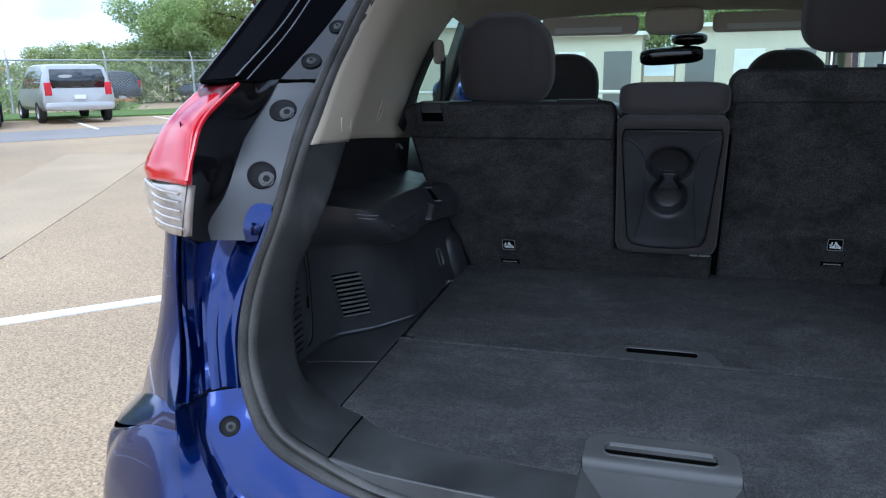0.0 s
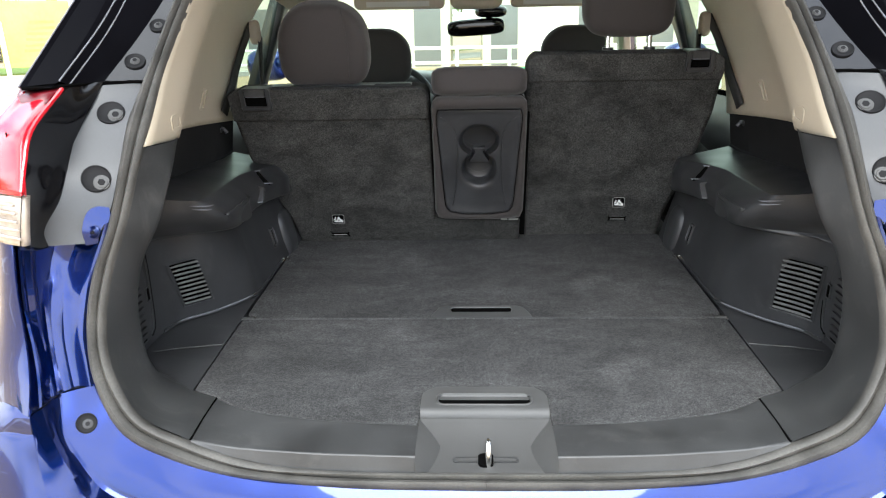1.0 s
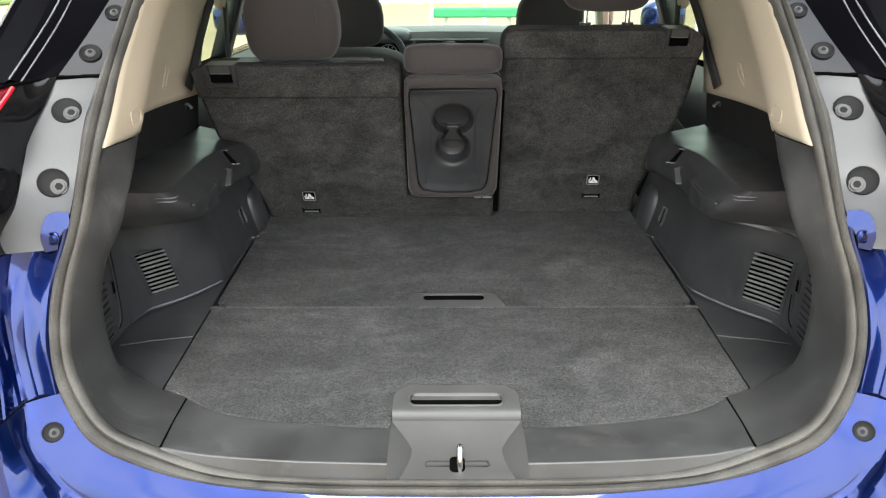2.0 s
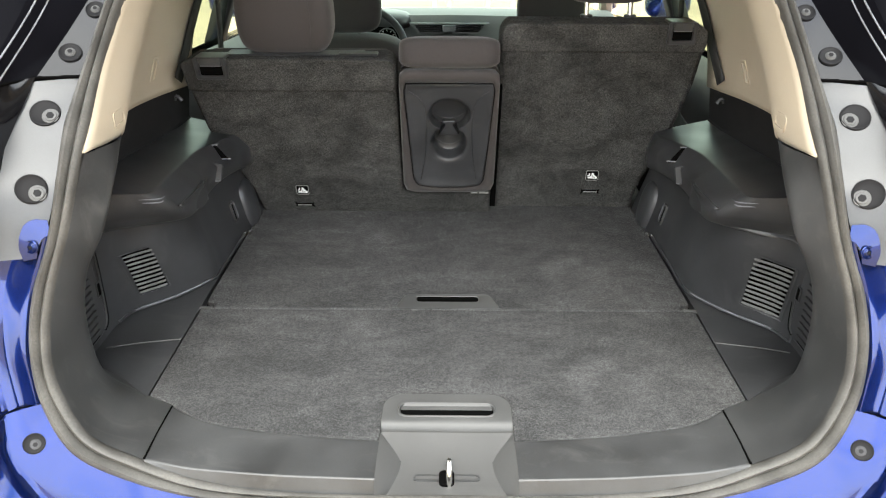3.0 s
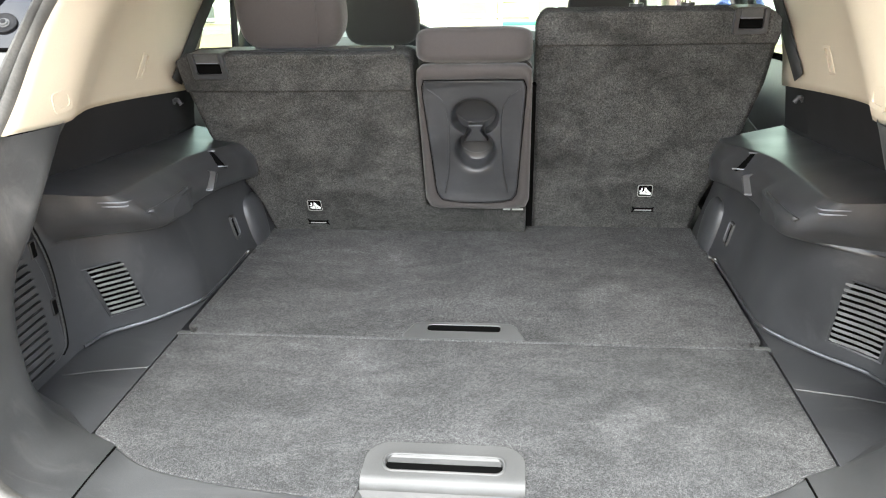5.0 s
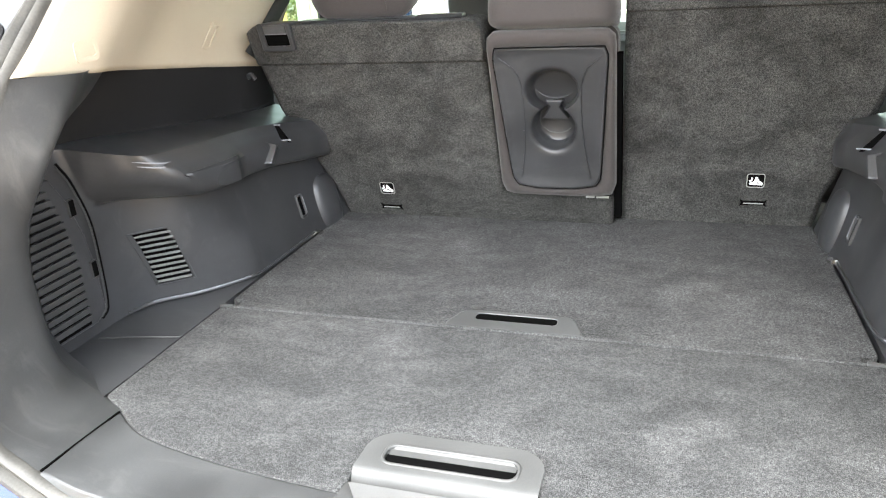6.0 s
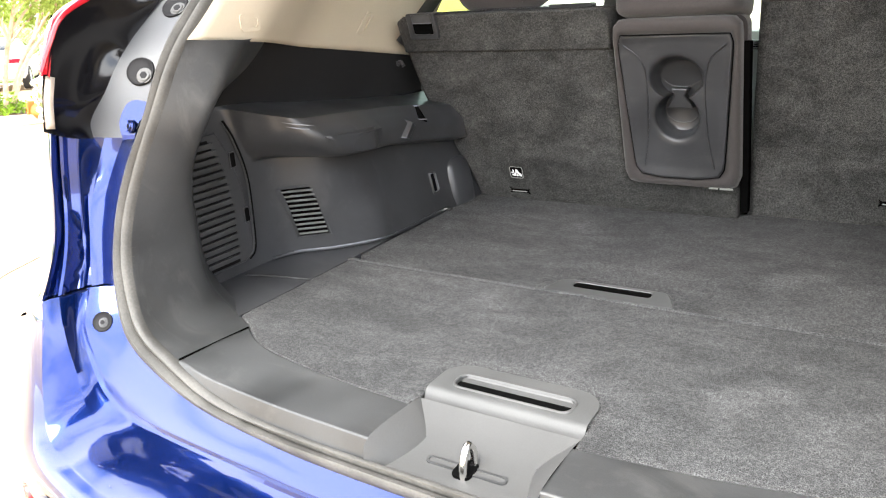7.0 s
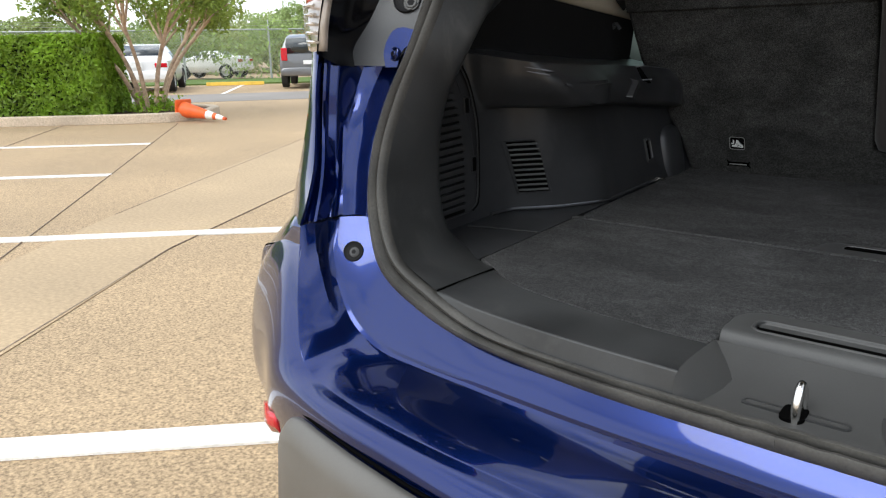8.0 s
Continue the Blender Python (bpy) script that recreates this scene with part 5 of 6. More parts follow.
def structure(name, geometry, mat, label, category, m=HERE, bevel=0.0, smooth=False):
    me = bpy.data.meshes.new(name)
    me.from_pydata([tuple(v) for v in geometry[0]], [], [tuple(f) for f in geometry[1]])
    bm = bmesh.new()
    bm.from_mesh(me)
    bmesh.ops.recalc_face_normals(bm, faces=bm.faces)
    bm.to_mesh(me)
    bm.free()
    me.materials.append(mat)
    if smooth:
        me.shade_smooth()
    ob = new(name, me)
    ob.matrix_world = m
    if bevel:
        b = ob.modifiers.new("bevel", "BEVEL")
        b.width, b.segments = bevel, 3
    return tagged(ob, label, category, kind="structure")


def strip(p, q, width, low, high):
    """A straight flat strip from p to q on the ground."""
    p, q = Vector((*p, 0)), Vector((*q, 0))
    s = (q - p).normalized().cross(Vector((0, 0, 1))) * width / 2
    return slab([(v.x, v.y) for v in (p + s, q + s, q - s, p - s)], low, high)


# ---- ground, lane, joints and lines ----
n = 60
gx = np.linspace(-1, 1, n)
gv = [(350 * math.copysign(abs(a) ** 2.2, a), 350 * math.copysign(abs(b) ** 2.2, b), -0.004) for b in gx for a in gx]
structure("ground", (gv, [(j * n + i, j * n + i + 1, (j + 1) * n + i + 1, (j + 1) * n + i) for j in range(n - 1) for i in range(n - 1)]), CONCRETE, "tan exposed-aggregate concrete parking lot", "ground")
structure("lane", strip((-33, -14), (8, 47.5), 3.6, -.003, .002), ASPHALT, "grey worn driving lane across the lot", "road")
structure("pavement", slab([(-3.30, -.35), (-2.0, -.75), (-2.74, .26), (-3.66, 1.49), (-4.68, 3.37), (-6.4, 6.5), (-8.5, 10.2), (-10.2, 10.0), (-7.52, 5.8), (-5.97, 3.34), (-4.83, 1.76), (-4.08, .75)], -.003, .001), PALECONCRETE, "pale smoother concrete strip", "pavement")
for p, q in (((-2.6, -.44), (-10.9, 5.88)), ((-2.0, -.8), (-3.66, 1.49)), ((-3.66, 1.49), (-4.75, 3.5)), ((-4.83, 1.76), (-7.52, 5.8)), ((-6.3, .2), (-13.0, 5.2))):
    structure("joint_1", strip(p, q, .006, -.003, .0035), JOINT, "dark dirty joint between concrete slabs", "joint")
D = Vector((.70, .714))
for c, a0, a1, w in (((-1.74, .265), -6, 2.4, .115), ((-4.08, 1.58), -8, 4.0, .115), ((-6.59, 2.6), -8, 0, .105), ((-8.6, 4.11), -8, 0, .105)):
    p, q = Vector(c) + D * a0, Vector(c) + D * a1
    structure("road_marking", strip(p, q, w, -.003, .006), LINEPAINT, "worn white painted parking line", "line")
structure("road_marking", strip((-4.63, .90), (-5.9, .2), .14, -.003, .0065), LINEPAINT, "worn white painted parking line", "line")
S = Vector((-.76, .65))
LN = Vector((.65, .76))
for k in range(-4, 5):
    p = Vector((-14.5, 15.75)) + LN * (2.75 * k)
    structure("road_marking", strip(p, p + S * 6.0, .11, -.003, .006), LINEPAINT, "worn white painted parking line", "line")
structure("grass_verge", strip(Vector((-21.2, 22.0)) - LN * 25, Vector((-21.2, 22.0)) + LN * 30, 5.0, -.003, .05), GRASS, "mown grass verge along the fence", "grass")


# ---- leaves ----
def leaves(points, size, seed, flat=0.0, normals=None):
    """Small folded leaf quads at the given points."""
    rng = random.Random(seed)
    verts, faces = [], []
    for i, p in enumerate(points):
        a = Vector((rng.uniform(-1, 1), rng.uniform(-1, 1), rng.uniform(-1, 1) * (1 - flat))).normalized()
        if normals is not None:
            a = (normals[i] + a * .9).normalized()
        u = a.orthogonal().normalized()
        u = (Matrix.Rotation(rng.uniform(0, math.tau), 3, a) @ u)
        w = a.cross(u)
        s = size * rng.uniform(.6, 1.4)
        n0 = len(verts)
        p = Vector(p)
        verts += [p - u * s, p - w * s * .45 + a * s * .12, p + u * s, p + w * s * .45 + a * s * .12]
        faces += [(n0, n0 + 1, n0 + 2), (n0, n0 + 2, n0 + 3)]
    return verts, faces


def crown_points(centres, count, seed):
    """Points in clumps: (x, y, z, radius) each, denser near their skins."""
    rng = random.Random(seed)
    out = []
    total = sum(c[3] ** 2 for c in centres)
    for x, y, z, r in centres:
        for _ in range(int(count * r * r / total)):
            d = Vector((rng.gauss(0, 1), rng.gauss(0, 1), rng.gauss(0, 1))).normalized()
            k = r * rng.uniform(.45, 1.05) * (1 + .25 * noise.noise(d * 2.2 + Vector((x, y, z))))
            out.append((x + d.x * k, y + d.y * k, z + d.z * k * .85))
    return out


def tree(at, height, spread, seed, leaf, bark, count=3500, size=.14, low=.35):
    rng = random.Random(seed)
    ob = thing("tree", (*at, 0), "broad leafy green tree behind the fence", "tree", HERE)
    base = Vector((*at, 0))
    limbs, clumps = [], []
    top = base + Vector((0, 0, height * .55))
    limbs.append(tube(spline([base, base + Vector((.1, .05, height * .3)), top], 8), [.16 * (1 - .07 * i) * height / 7 for i in range(8)], 8))
    for k in range(9):
        a = k * 2.4 + rng.uniform(-.4, .4)
        s = base + Vector((0, 0, height * rng.uniform(low * .8, .55)))
        e = base + Vector((math.cos(a) * spread * rng.uniform(.5, .95), math.sin(a) * spread * rng.uniform(.5, .95), height * rng.uniform(low + .1, .95)))
        limbs.append(tube(spline([s, s.lerp(e, .5) + Vector((0, 0, .25)), e], 7), [.07 * (1 - .12 * i) * height / 7 for i in range(7)], 6))
        clumps.append((*e, spread * rng.uniform(.32, .52)))
        clumps.append((*s.lerp(e, .6), spread * rng.uniform(.28, .42)))
    clumps.append((*(base + Vector((0, 0, height * .85))), spread * .5))
    part("trunk", join(*limbs), bark, ob)
    part("crown", leaves(crown_points(clumps, count, seed), size, seed + 1), leaf, ob, smooth=False)
    return ob


# ---- chain-link fence along the far edge ----
F0, FD = Vector((-23.6, 22.6)), Vector((.62, .785)).normalized()
fence = thing("fence", (F0.x, F0.y, 0), "galvanised chain-link fence with angled barbed-wire arms", "fence", HERE)
for k in range(-7, 9):
    p = F0 + FD * (3.5 * k - .55)
    part("post", join(tube([(p.x, p.y, 0), (p.x, p.y, 2.12)], .045, 8), tube([(p.x, p.y, 2.12), (p.x - .22, p.y + .17, 2.45)], .025, 6)), GALV, fence)
a, b = F0 - FD * 25, F0 + FD * 29
part("rail", tube([(a.x, a.y, 2.06), (b.x, b.y, 2.06)], .032, 8), GALV, fence)
for h in (2.22, 2.32, 2.42):
    k = (h - 2.12) / .35
    part("wire", tube([(a.x - .22 * k, a.y + .17 * k, h), (b.x - .22 * k, b.y + .17 * k, h)], .006, 4), GALV, fence)
mv, mf = [], []
for i in range(-190, 230):
    for sgn in (-1, 1):
        p = F0 + FD * (.13 * i)
        q = p + FD * (sgn * 2.1)
        n0 = len(mv)
        w = FD * .005
        mv += [(p.x - w.x, p.y - w.y, .08), (p.x + w.x, p.y + w.y, .08), (q.x + w.x, q.y + w.y, 2.05), (q.x - w.x, q.y - w.y, 2.05)]
        mf.append((n0, n0 + 1, n0 + 2, n0 + 3))
mesh = part("chain_mesh", (mv, mf), GALV, fence, "diamond wire mesh", smooth=False)
mesh["kind"] = "stuff"


belt = thing("shrub_belt", (-24, 33, 0), "tangle of green shrubs beyond the chain-link fence", "shrubs", HERE, kind="stuff")
rng = random.Random(77)
sp = []
for _ in range(60000):
    a, off = rng.uniform(-14, 34), rng.uniform(9.5, 13)
    p = F0 + FD * a + Vector((-FD.y, FD.x)) * off
    top = 2.3 + .8 * noise.noise(Vector((a * .3, off * .3, 1)))
    z = top * rng.random() ** .8
    if noise.noise(Vector((a * .7, off, z * .8))) > -.25:
        sp.append((p.x, p.y, z))


# ---- vehicles ----
def vehicle(name, at, heading, L, W, H, style, paint, label, glass_back=True):
    """A parked car seen from afar. heading: degrees of its nose from +y, anticlockwise."""
    m = Matrix.Translation((*at, 0)) @ pose(0, 0, 0, 0, 0, heading)
    car = thing(name, (0, L / 2, .02), label, "car", m, group="parked cars")
    w = W / 2
    if style == "van":
        st = ((0, .90, .45, .95, 1.0, .86), (.05, .97, .42, 1.02, 1.35, .84), (.22, 1, .40, 1.04, .97 * H, .80), (.6, 1, .38, 1.04, .995 * H, .78), (.55 * L, 1, .36, 1.02, H, .77), (.70 * L, 1, .36, 1.0, .93 * H, .75),
              (.82 * L, .99, .36, .96, 1.08, .80), (.92 * L, .96, .36, .86, .96, .80), (.985 * L, .86, .38, .72, .80, .74), (L, .78, .45, .60, .66, .70))
    elif style == "suv":
        st = ((0, .88, .45, .95, 1.0, .84), (.06, .96, .42, 1.0, 1.25, .80), (.30, 1, .40, 1.04, .93 * H, .76), (.7, 1, .38, 1.04, .99 * H, .74), (.50 * L, 1, .38, 1.02, H, .73), (.62 * L, 1, .38, 1.02, .95 * H, .70),
              (.76 * L, .99, .38, 1.0, 1.10, .80), (.92 * L, .96, .38, .92, 1.0, .80), (.985 * L, .86, .40, .76, .84, .74), (L, .78, .45, .62, .70, .70))
    else:
        st = ((0, .86, .40, .86, .92, .78), (.05, .94, .35, .92, .98, .80), (.20 * L, 1, .30, .93, 1.05, .80), (.33 * L, 1, .30, .93, .96 * H, .66), (.48 * L, 1, .30, .92, H, .66), (.58 * L, 1, .30, .91, .95 * H, .66),
              (.70 * L, .99, .30, .88, .98, .78), (.88 * L, .96, .30, .78, .86, .78), (.98 * L, .86, .32, .66, .72, .72), (L, .78, .40, .56, .62, .70))
    rows = []
    for y, k, zl, zb, zt, kt in st:
        half = [(0, zl), (w * k * .9, zl), (w * k * .99, zl + .12), (w * k, (zl + zb) / 2), (w * k * .97, zb), (w * (kt + k * .97) / 2 * .995, (zb + zt) / 2), (w * kt, zt - .05), (w * kt * .85, zt - .005), (0, zt)]
        ring = half + [(-x, z) for x, z in reversed(half[1:-1])]
        rows.append([(x, y, z) for x, z in ring])
    v, f = loft(rows, ring=True)
    r = len(rows[0])
    body = part("body", (v, f + [list(range(r)), [len(v) - r + i for i in range(r)]]), paint, car, angle=35)

    def at_station(y):
        for a, b in zip(st, st[1:]):
            if a[0] <= y <= b[0]:
                return lerp(a, b, (y - a[0]) / (b[0] - a[0]))

    def side_pane(y0, y1, sx):
        quad = []
        for y in np.linspace(y0, y1, 5):
            _, k, zl, zb, zt, kt = at_station(y)
            quad.append([(sx * (w * k * .97 + .004), y, zb + .02), (sx * (w * (kt + k * .97) / 2 * .995 + .006), y, (zb + zt) / 2), (sx * (w * kt + .012), y, zt - .10)])
        part("window", loft(quad), CARGLASS, car)
    y0, y1 = (.32, .70 * L) if style != "sedan" else (.30 * L, .62 * L)
    for sx in (-1, 1):
        cuts = np.linspace(y0, y1, 4)
        for a, b in zip(cuts, cuts[1:]):
            side_pane(a + .05, b - .05, sx)
        for y in (.19 * L, .80 * L):
            wh = part("wheel", moved(loft([[(x, r * math.cos(k * math.tau / 24), r * math.sin(k * math.tau / 24)) for k in range(24)] for x, r in ((-.10, .20), (-.11, .29), (-.09, .325), (.09, .325), (.11, .29), (.10, .20))], ring=True), Matrix.Translation((sx * (w - .10), y, .345))), TYRE, car)
            part("rim", moved(loft([[(x, r * math.cos(k * math.tau / 24), r * math.sin(k * math.tau / 24)) for k in range(24)] for x, r in ((.095, .21), (.05, .18), (.06, .05), (.06, .005))], ring=True), Matrix.Translation((sx * (w - .10), y, .345)) @ Matrix.Diagonal((sx, 1, 1, 1))), SILVER, wh)
    if style == "sedan":
        part("rear_window", loft([[(-.58 * w, .21 * L, 1.07), (.58 * w, .21 * L, 1.07)], [(-.55 * w, .325 * L, .96 * H), (.55 * w, .325 * L, .96 * H)]]), CARGLASS, car, solid=-.01)
        lamp_z, lamp_h, lamp_w = .80, .12, .34
    else:
        _, k, zl, zb, zt, kt = at_station(.05)
        part("rear_window", loft([[(-.70 * w, .030, 1.06), (.70 * w, .030, 1.06)], [(-.74 * w, .035, 1.32), (.74 * w, .035, 1.32)], [(-.70 * w, .17, .90 * H), (.70 * w, .17, .90 * H)]]), CARGLASS, car, solid=-.03)
        lamp_z, lamp_h, lamp_w = 1.04, .38, .19
    for sx in (-1, 1):
        part("tail_lamp", box(min(sx * w * .90, sx * (w * .90 - lamp_w)), max(sx * w * .90, sx * (w * .90 - lamp_w)), -.02, .10, lamp_z - lamp_h / 2, lamp_z + lamp_h / 2), REDLENS, car, bevel=.02)
    part("rear_bumper", moved(cushion(w * .95, .10, .13, 6, 20, 8), Matrix.Translation((0, .04, .52))), paint, car)
    part("number_plate", box(-.16, .16, -.07, -.03, .74, .86), WHITEBAND, car)
    return car


HEAD = math.degrees(math.atan2(.76, .65))
vehicle("minivan", (-16.95, 17.95), HEAD + 5, 4.9, 2.08, 1.78, "van", SILVER, "silver minivan parked facing the chain-link fence")
vehicle("coupe", (-20.3, 10.3), HEAD + 4, 4.6, 1.84, 1.42, "sedan", WHITECAR, "white coupe parked behind the hedge")
vehicle("parked_suv", (-17.9, 14.6), HEAD - 4, 4.5, 1.84, 1.66, "suv", GREYCAR, "grey SUV parked by a yellow wheel stop")
vehicle("parked_suv", (-27.0, 33.5), HEAD + 80, 4.8, 1.9, 1.75, "suv", DARKCAR, "dark SUV parked beyond the chain-link fence")
vehicle("parked_suv", (-22.0, 38.0), HEAD + 80, 4.8, 1.9, 1.75, "suv", DARKCAR, "dark SUV parked beyond the chain-link fence")
vehicle("buggy", (-28.5, 19.9), HEAD + 70, 3.4, 1.6, 1.25, "sedan", WHITECAR, "white low vehicle beyond the vine-covered fence")

# ---- planted island: kerb, hedge, crape myrtle ----
KP = Vector((-11.9, 5.0))
E = Vector((-D.y, D.x))
edge = [KP + D * a for a in (-12, -6, 0, .6)] + [KP + D * 1.15 + E * .10, KP + D * 1.5 + E * .35, KP + D * 1.68 + E * .75, KP + D * 1.68 + E * 1.6, KP + D * 1.5 + E * 2.1, KP + D * .9 + E * 2.5, KP - D * 12 + E * 2.5]
inner = [KP + D * a + E * .16 for a in (-11.84, -6, 0, .55)] + [KP + D * 1.05 + E * .25, KP + D * 1.35 + E * .45, KP + D * 1.52 + E * .80, KP + D * 1.52 + E * 1.55, KP + D * 1.36 + E * 1.97, KP + D * .85 + E * 2.34, KP - D * 11.84 + E * 2.34]
structure("kerb", ring_plate([tuple(p) for p in edge], [tuple(p) for p in inner], -.01, .15), KERB, "tan concrete kerb round the planted island", "kerb", bevel=.02)
structure("planting_bed", slab([tuple(p) for p in inner], -.01, .12), MULCH, "brown mulch in the kerbed island", "planting bed")

hedge = thing("hedge", (KP.x, KP.y, .12), "dense clipped bright green box hedge", "hedge", HERE)
rng = random.Random(5)
hp, hn = [], []
H0, H1, HD, HH = -10.0, .08, 1.35, 1.30
for _ in range(30000):
    face = rng.random()
    a, d, h = rng.uniform(H0, H1), rng.uniform(0, HD), rng.uniform(.02, HH)
    if face < .62:
        d, nv = 0, -E
        a = H1 - (H1 - H0) * rng.random() ** 1.3
    elif face < .86:
        h, nv = HH, None
    else:
        a, nv = H1, D
    j = .05 * noise.noise(Vector((a * 1.7, d * 1.7, h * 2.5))) + .03 * noise.noise(Vector((a * 6, d * 6, h * 6))) + rng.uniform(-.05, .02)
    nv3 = Vector((0, 0, 1)) if nv is None else Vector((nv.x, nv.y, .25)).normalized()
    p = KP + D * a + E * (.30 + d)
    hp.append(Vector((p.x, p.y, .12 + h)) + nv3 * j)
    hn.append(nv3)
part("foliage", leaves(hp, .042, 9, normals=hn), HEDGELEAF, hedge, smooth=False)
# plain box inside the leaves; its dark colour paints the hedge's inner shade
c = KP + D * ((H0 + H1) / 2) + E * (.30 + HD / 2)
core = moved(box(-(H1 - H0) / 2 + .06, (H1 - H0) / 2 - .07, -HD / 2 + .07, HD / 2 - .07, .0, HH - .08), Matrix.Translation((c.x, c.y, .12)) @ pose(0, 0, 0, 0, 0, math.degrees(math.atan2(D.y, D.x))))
part("inner_growth", core, material("hedge_inner_shade", (.02, .035, .008), .9, grain=.4, scale=20), hedge, smooth=False)

tp = KP + D * .62 + E * 1.05
myrtle = thing("tree", (tp.x, tp.y, .12), "multi-stemmed crape myrtle with smooth tan trunks and light green leaves", "tree", HERE)
rng = random.Random(11)
clumps = []
for k in range(8):
    a = math.tau * k / 8 + rng.uniform(-.3, .3)
    lean_out = rng.uniform(.45, 1.25)
    p0 = Vector((tp.x + .14 * math.cos(a), tp.y + .14 * math.sin(a), .10))
    p1 = p0 + Vector((math.cos(a) * lean_out * .30, math.sin(a) * lean_out * .30, .80))
    p2 = p0 + Vector((math.cos(a) * lean_out * .85, math.sin(a) * lean_out * .85, 1.55))
    stem = part("trunk", tube(spline([p0, p1, p2], 10), [.047 - .0026 * i for i in range(10)], 8), BARK, myrtle)
    for j in range(5):
        b = a + rng.uniform(-1.1, 1.1)
        s = p1.lerp(p2, rng.uniform(.3, 1))
        e = s + Vector((math.cos(b) * rng.uniform(.3, 1.0), math.sin(b) * rng.uniform(.3, 1.0), rng.uniform(.5, 1.3)))
        part("branch", tube(spline([s, s.lerp(e, .5) + Vector((0, 0, .08)), e], 6), [.024 - .003 * i for i in range(6)], 6), BARK, stem)
        clumps.append((*e, rng.uniform(.26, .46)))
        clumps.append((*s.lerp(e, .7), rng.uniform(.16, .30)))
part("crown", leaves(crown_points(clumps, 14000, 12), .05, 13), PALELEAF, myrtle, smooth=False)
shoots = [(tp.x + rng.gauss(0, .22), tp.y + rng.gauss(0, .22), .14 + abs(rng.gauss(0, .12))) for _ in range(700)]
part("basal_growth", leaves(shoots, .045, 15), HEDGELEAF, myrtle, smooth=False)["kind"] = "stuff"

# ---- traffic cone lying on its side ----
cp = Vector((-11.20, 6.19))
cone = thing("traffic_cone", (cp.x, cp.y, 0), "orange traffic cone with white bands fallen on its side", "traffic cone", Matrix.Identity(4))
ca = math.atan2(.20, 1.0)
cm = Matrix.Translation((cp.x, cp.y, .19)) @ pose(0, 0, 0, 0, 0, math.degrees(ca)) @ pose(0, 0, 0, 0, 98, 0)


def cone_ring(z0, z1, extra=0.0):
    r = lambda z: .135 - .112 * z / .95 + extra
    return moved(loft([[(r(z) * math.cos(k * math.tau / 28), r(z) * math.sin(k * math.tau / 28), z) for k in range(28)] for z in (z0, z1)], ring=True), cm)


part("cone_body", cone_ring(0, .95), ORANGE, cone)
part("base_plate", moved(slab(rounded(-.165, .165, -.165, .165, .03), -.035, 0), cm), ORANGE, cone, bevel=.008)
part("white_band", cone_ring(.55, .69, .003), WHITEBAND, cone)
part("white_band", cone_ring(.76, .90, .003), WHITEBAND, cone)

# ---- far edge on the other side of the lane: wheel stop, vines, board, posts ----
ws = thing("wheel_stop", (-22.75, 15.25, .05), "yellow painted concrete wheel stop", "wheel stop", HERE)
part("block", moved(slab([(-.08, 0), (.08, 0), (.05, .12), (-.05, .12)], -1.0, 1.0, "y"), Matrix.Translation((-22.75, 15.25, .0)) @ pose(0, 0, 0, 0, 0, math.degrees(math.atan2(-.62, .785)))), STOPYELLOW, ws, bevel=.01)
vine = thing("vine_hedge", (-27, 17, 0), "loose green vines and shrubs covering the fence", "hedge", HERE, kind="stuff")
rng = random.Random(21)
vp, fp = [], []
for _ in range(15000):
    a = rng.uniform(-34, 4)
    p = F0 + FD * a + Vector((rng.gauss(0, .35), rng.gauss(0, .35)))
    top = 2.5 + .5 * noise.noise(Vector((a * .35, 3.1, 0))) + .3 * noise.noise(Vector((a * 1.4, 0, 4)))
    if a > -3:
        top *= max(.2, 1 - (a + 3) / 7)
    z = top * rng.random() ** .7
    if noise.noise(Vector((a * .8, z * 1.1, 7))) < -.18:
        continue
    (fp if noise.noise(Vector((a * .45, z * .8, 2))) > .42 else vp).append((p.x - .4, p.y + .3, z))
part("foliage", leaves(vp, .10, 22), VINELEAF, vine, smooth=False)
part("blossom", leaves(fp, .09, 23), ORANGELEAF, vine, smooth=False)

board = thing("sign_board", (-15.04, 25.09, .4), "faded yellow board with a worn orange print on the fence", "sign", Matrix.Identity(4))
bm_ = Matrix.Translation((-15.04, 25.09, 0)) @ pose(0, 0, 0, 0, 0, 32)
part("board", moved(box(-1.15, 1.15, -.03, .03, .25, 2.45), bm_), YELLOW, board)
for k in range(6):
    part("print_bar", moved(box(-.45 + .05 * k, .50 + .02 * k, -.038, -.03, .75 + .19 * k, .84 + .19 * k), bm_), FADED, board)
for x in (-1.0, 1.0):
    part("leg", moved(tube([(x, .05, 0), (x, .05, 2.4)], .05, 8), bm_), GALV, board)
for x, y in ((-15.57, 24.0), (-16.9, 25.3)):
    bol = thing("bollard", (x, y, 0), "leaning white painted post", "post", HERE, group="white posts")
    part("post", tube([(x, y, 0), (x - .06, y, 1.75)], .075, 10), WHITERAIL, bol)

# ---- ahead of the car: rail, bin, sheds, building; white van beside ----
rail = thing("rail_fence", (0, 15, 0), "white painted steel rail fence", "fence", HERE)
for z in (.62, .92):
    part("rail", tube([(-7, 15, z), (9, 15, z)], .035, 8), WHITERAIL, rail)
for k in range(15):
    part("post", tube([(-6.9 + 1.1 * k, 15.02, 0), (-6.9 + 1.1 * k, 15.02, .95)], .04, 8), WHITERAIL, rail)
bin_ = thing("planter", (.75, 14.3, 0), "low green plastic trough by the rail", "trough", HERE)
part("trough", box(-.25, 1.5, 14.2, 14.5, .36, .54), GREENBIN, bin_, bevel=.03)
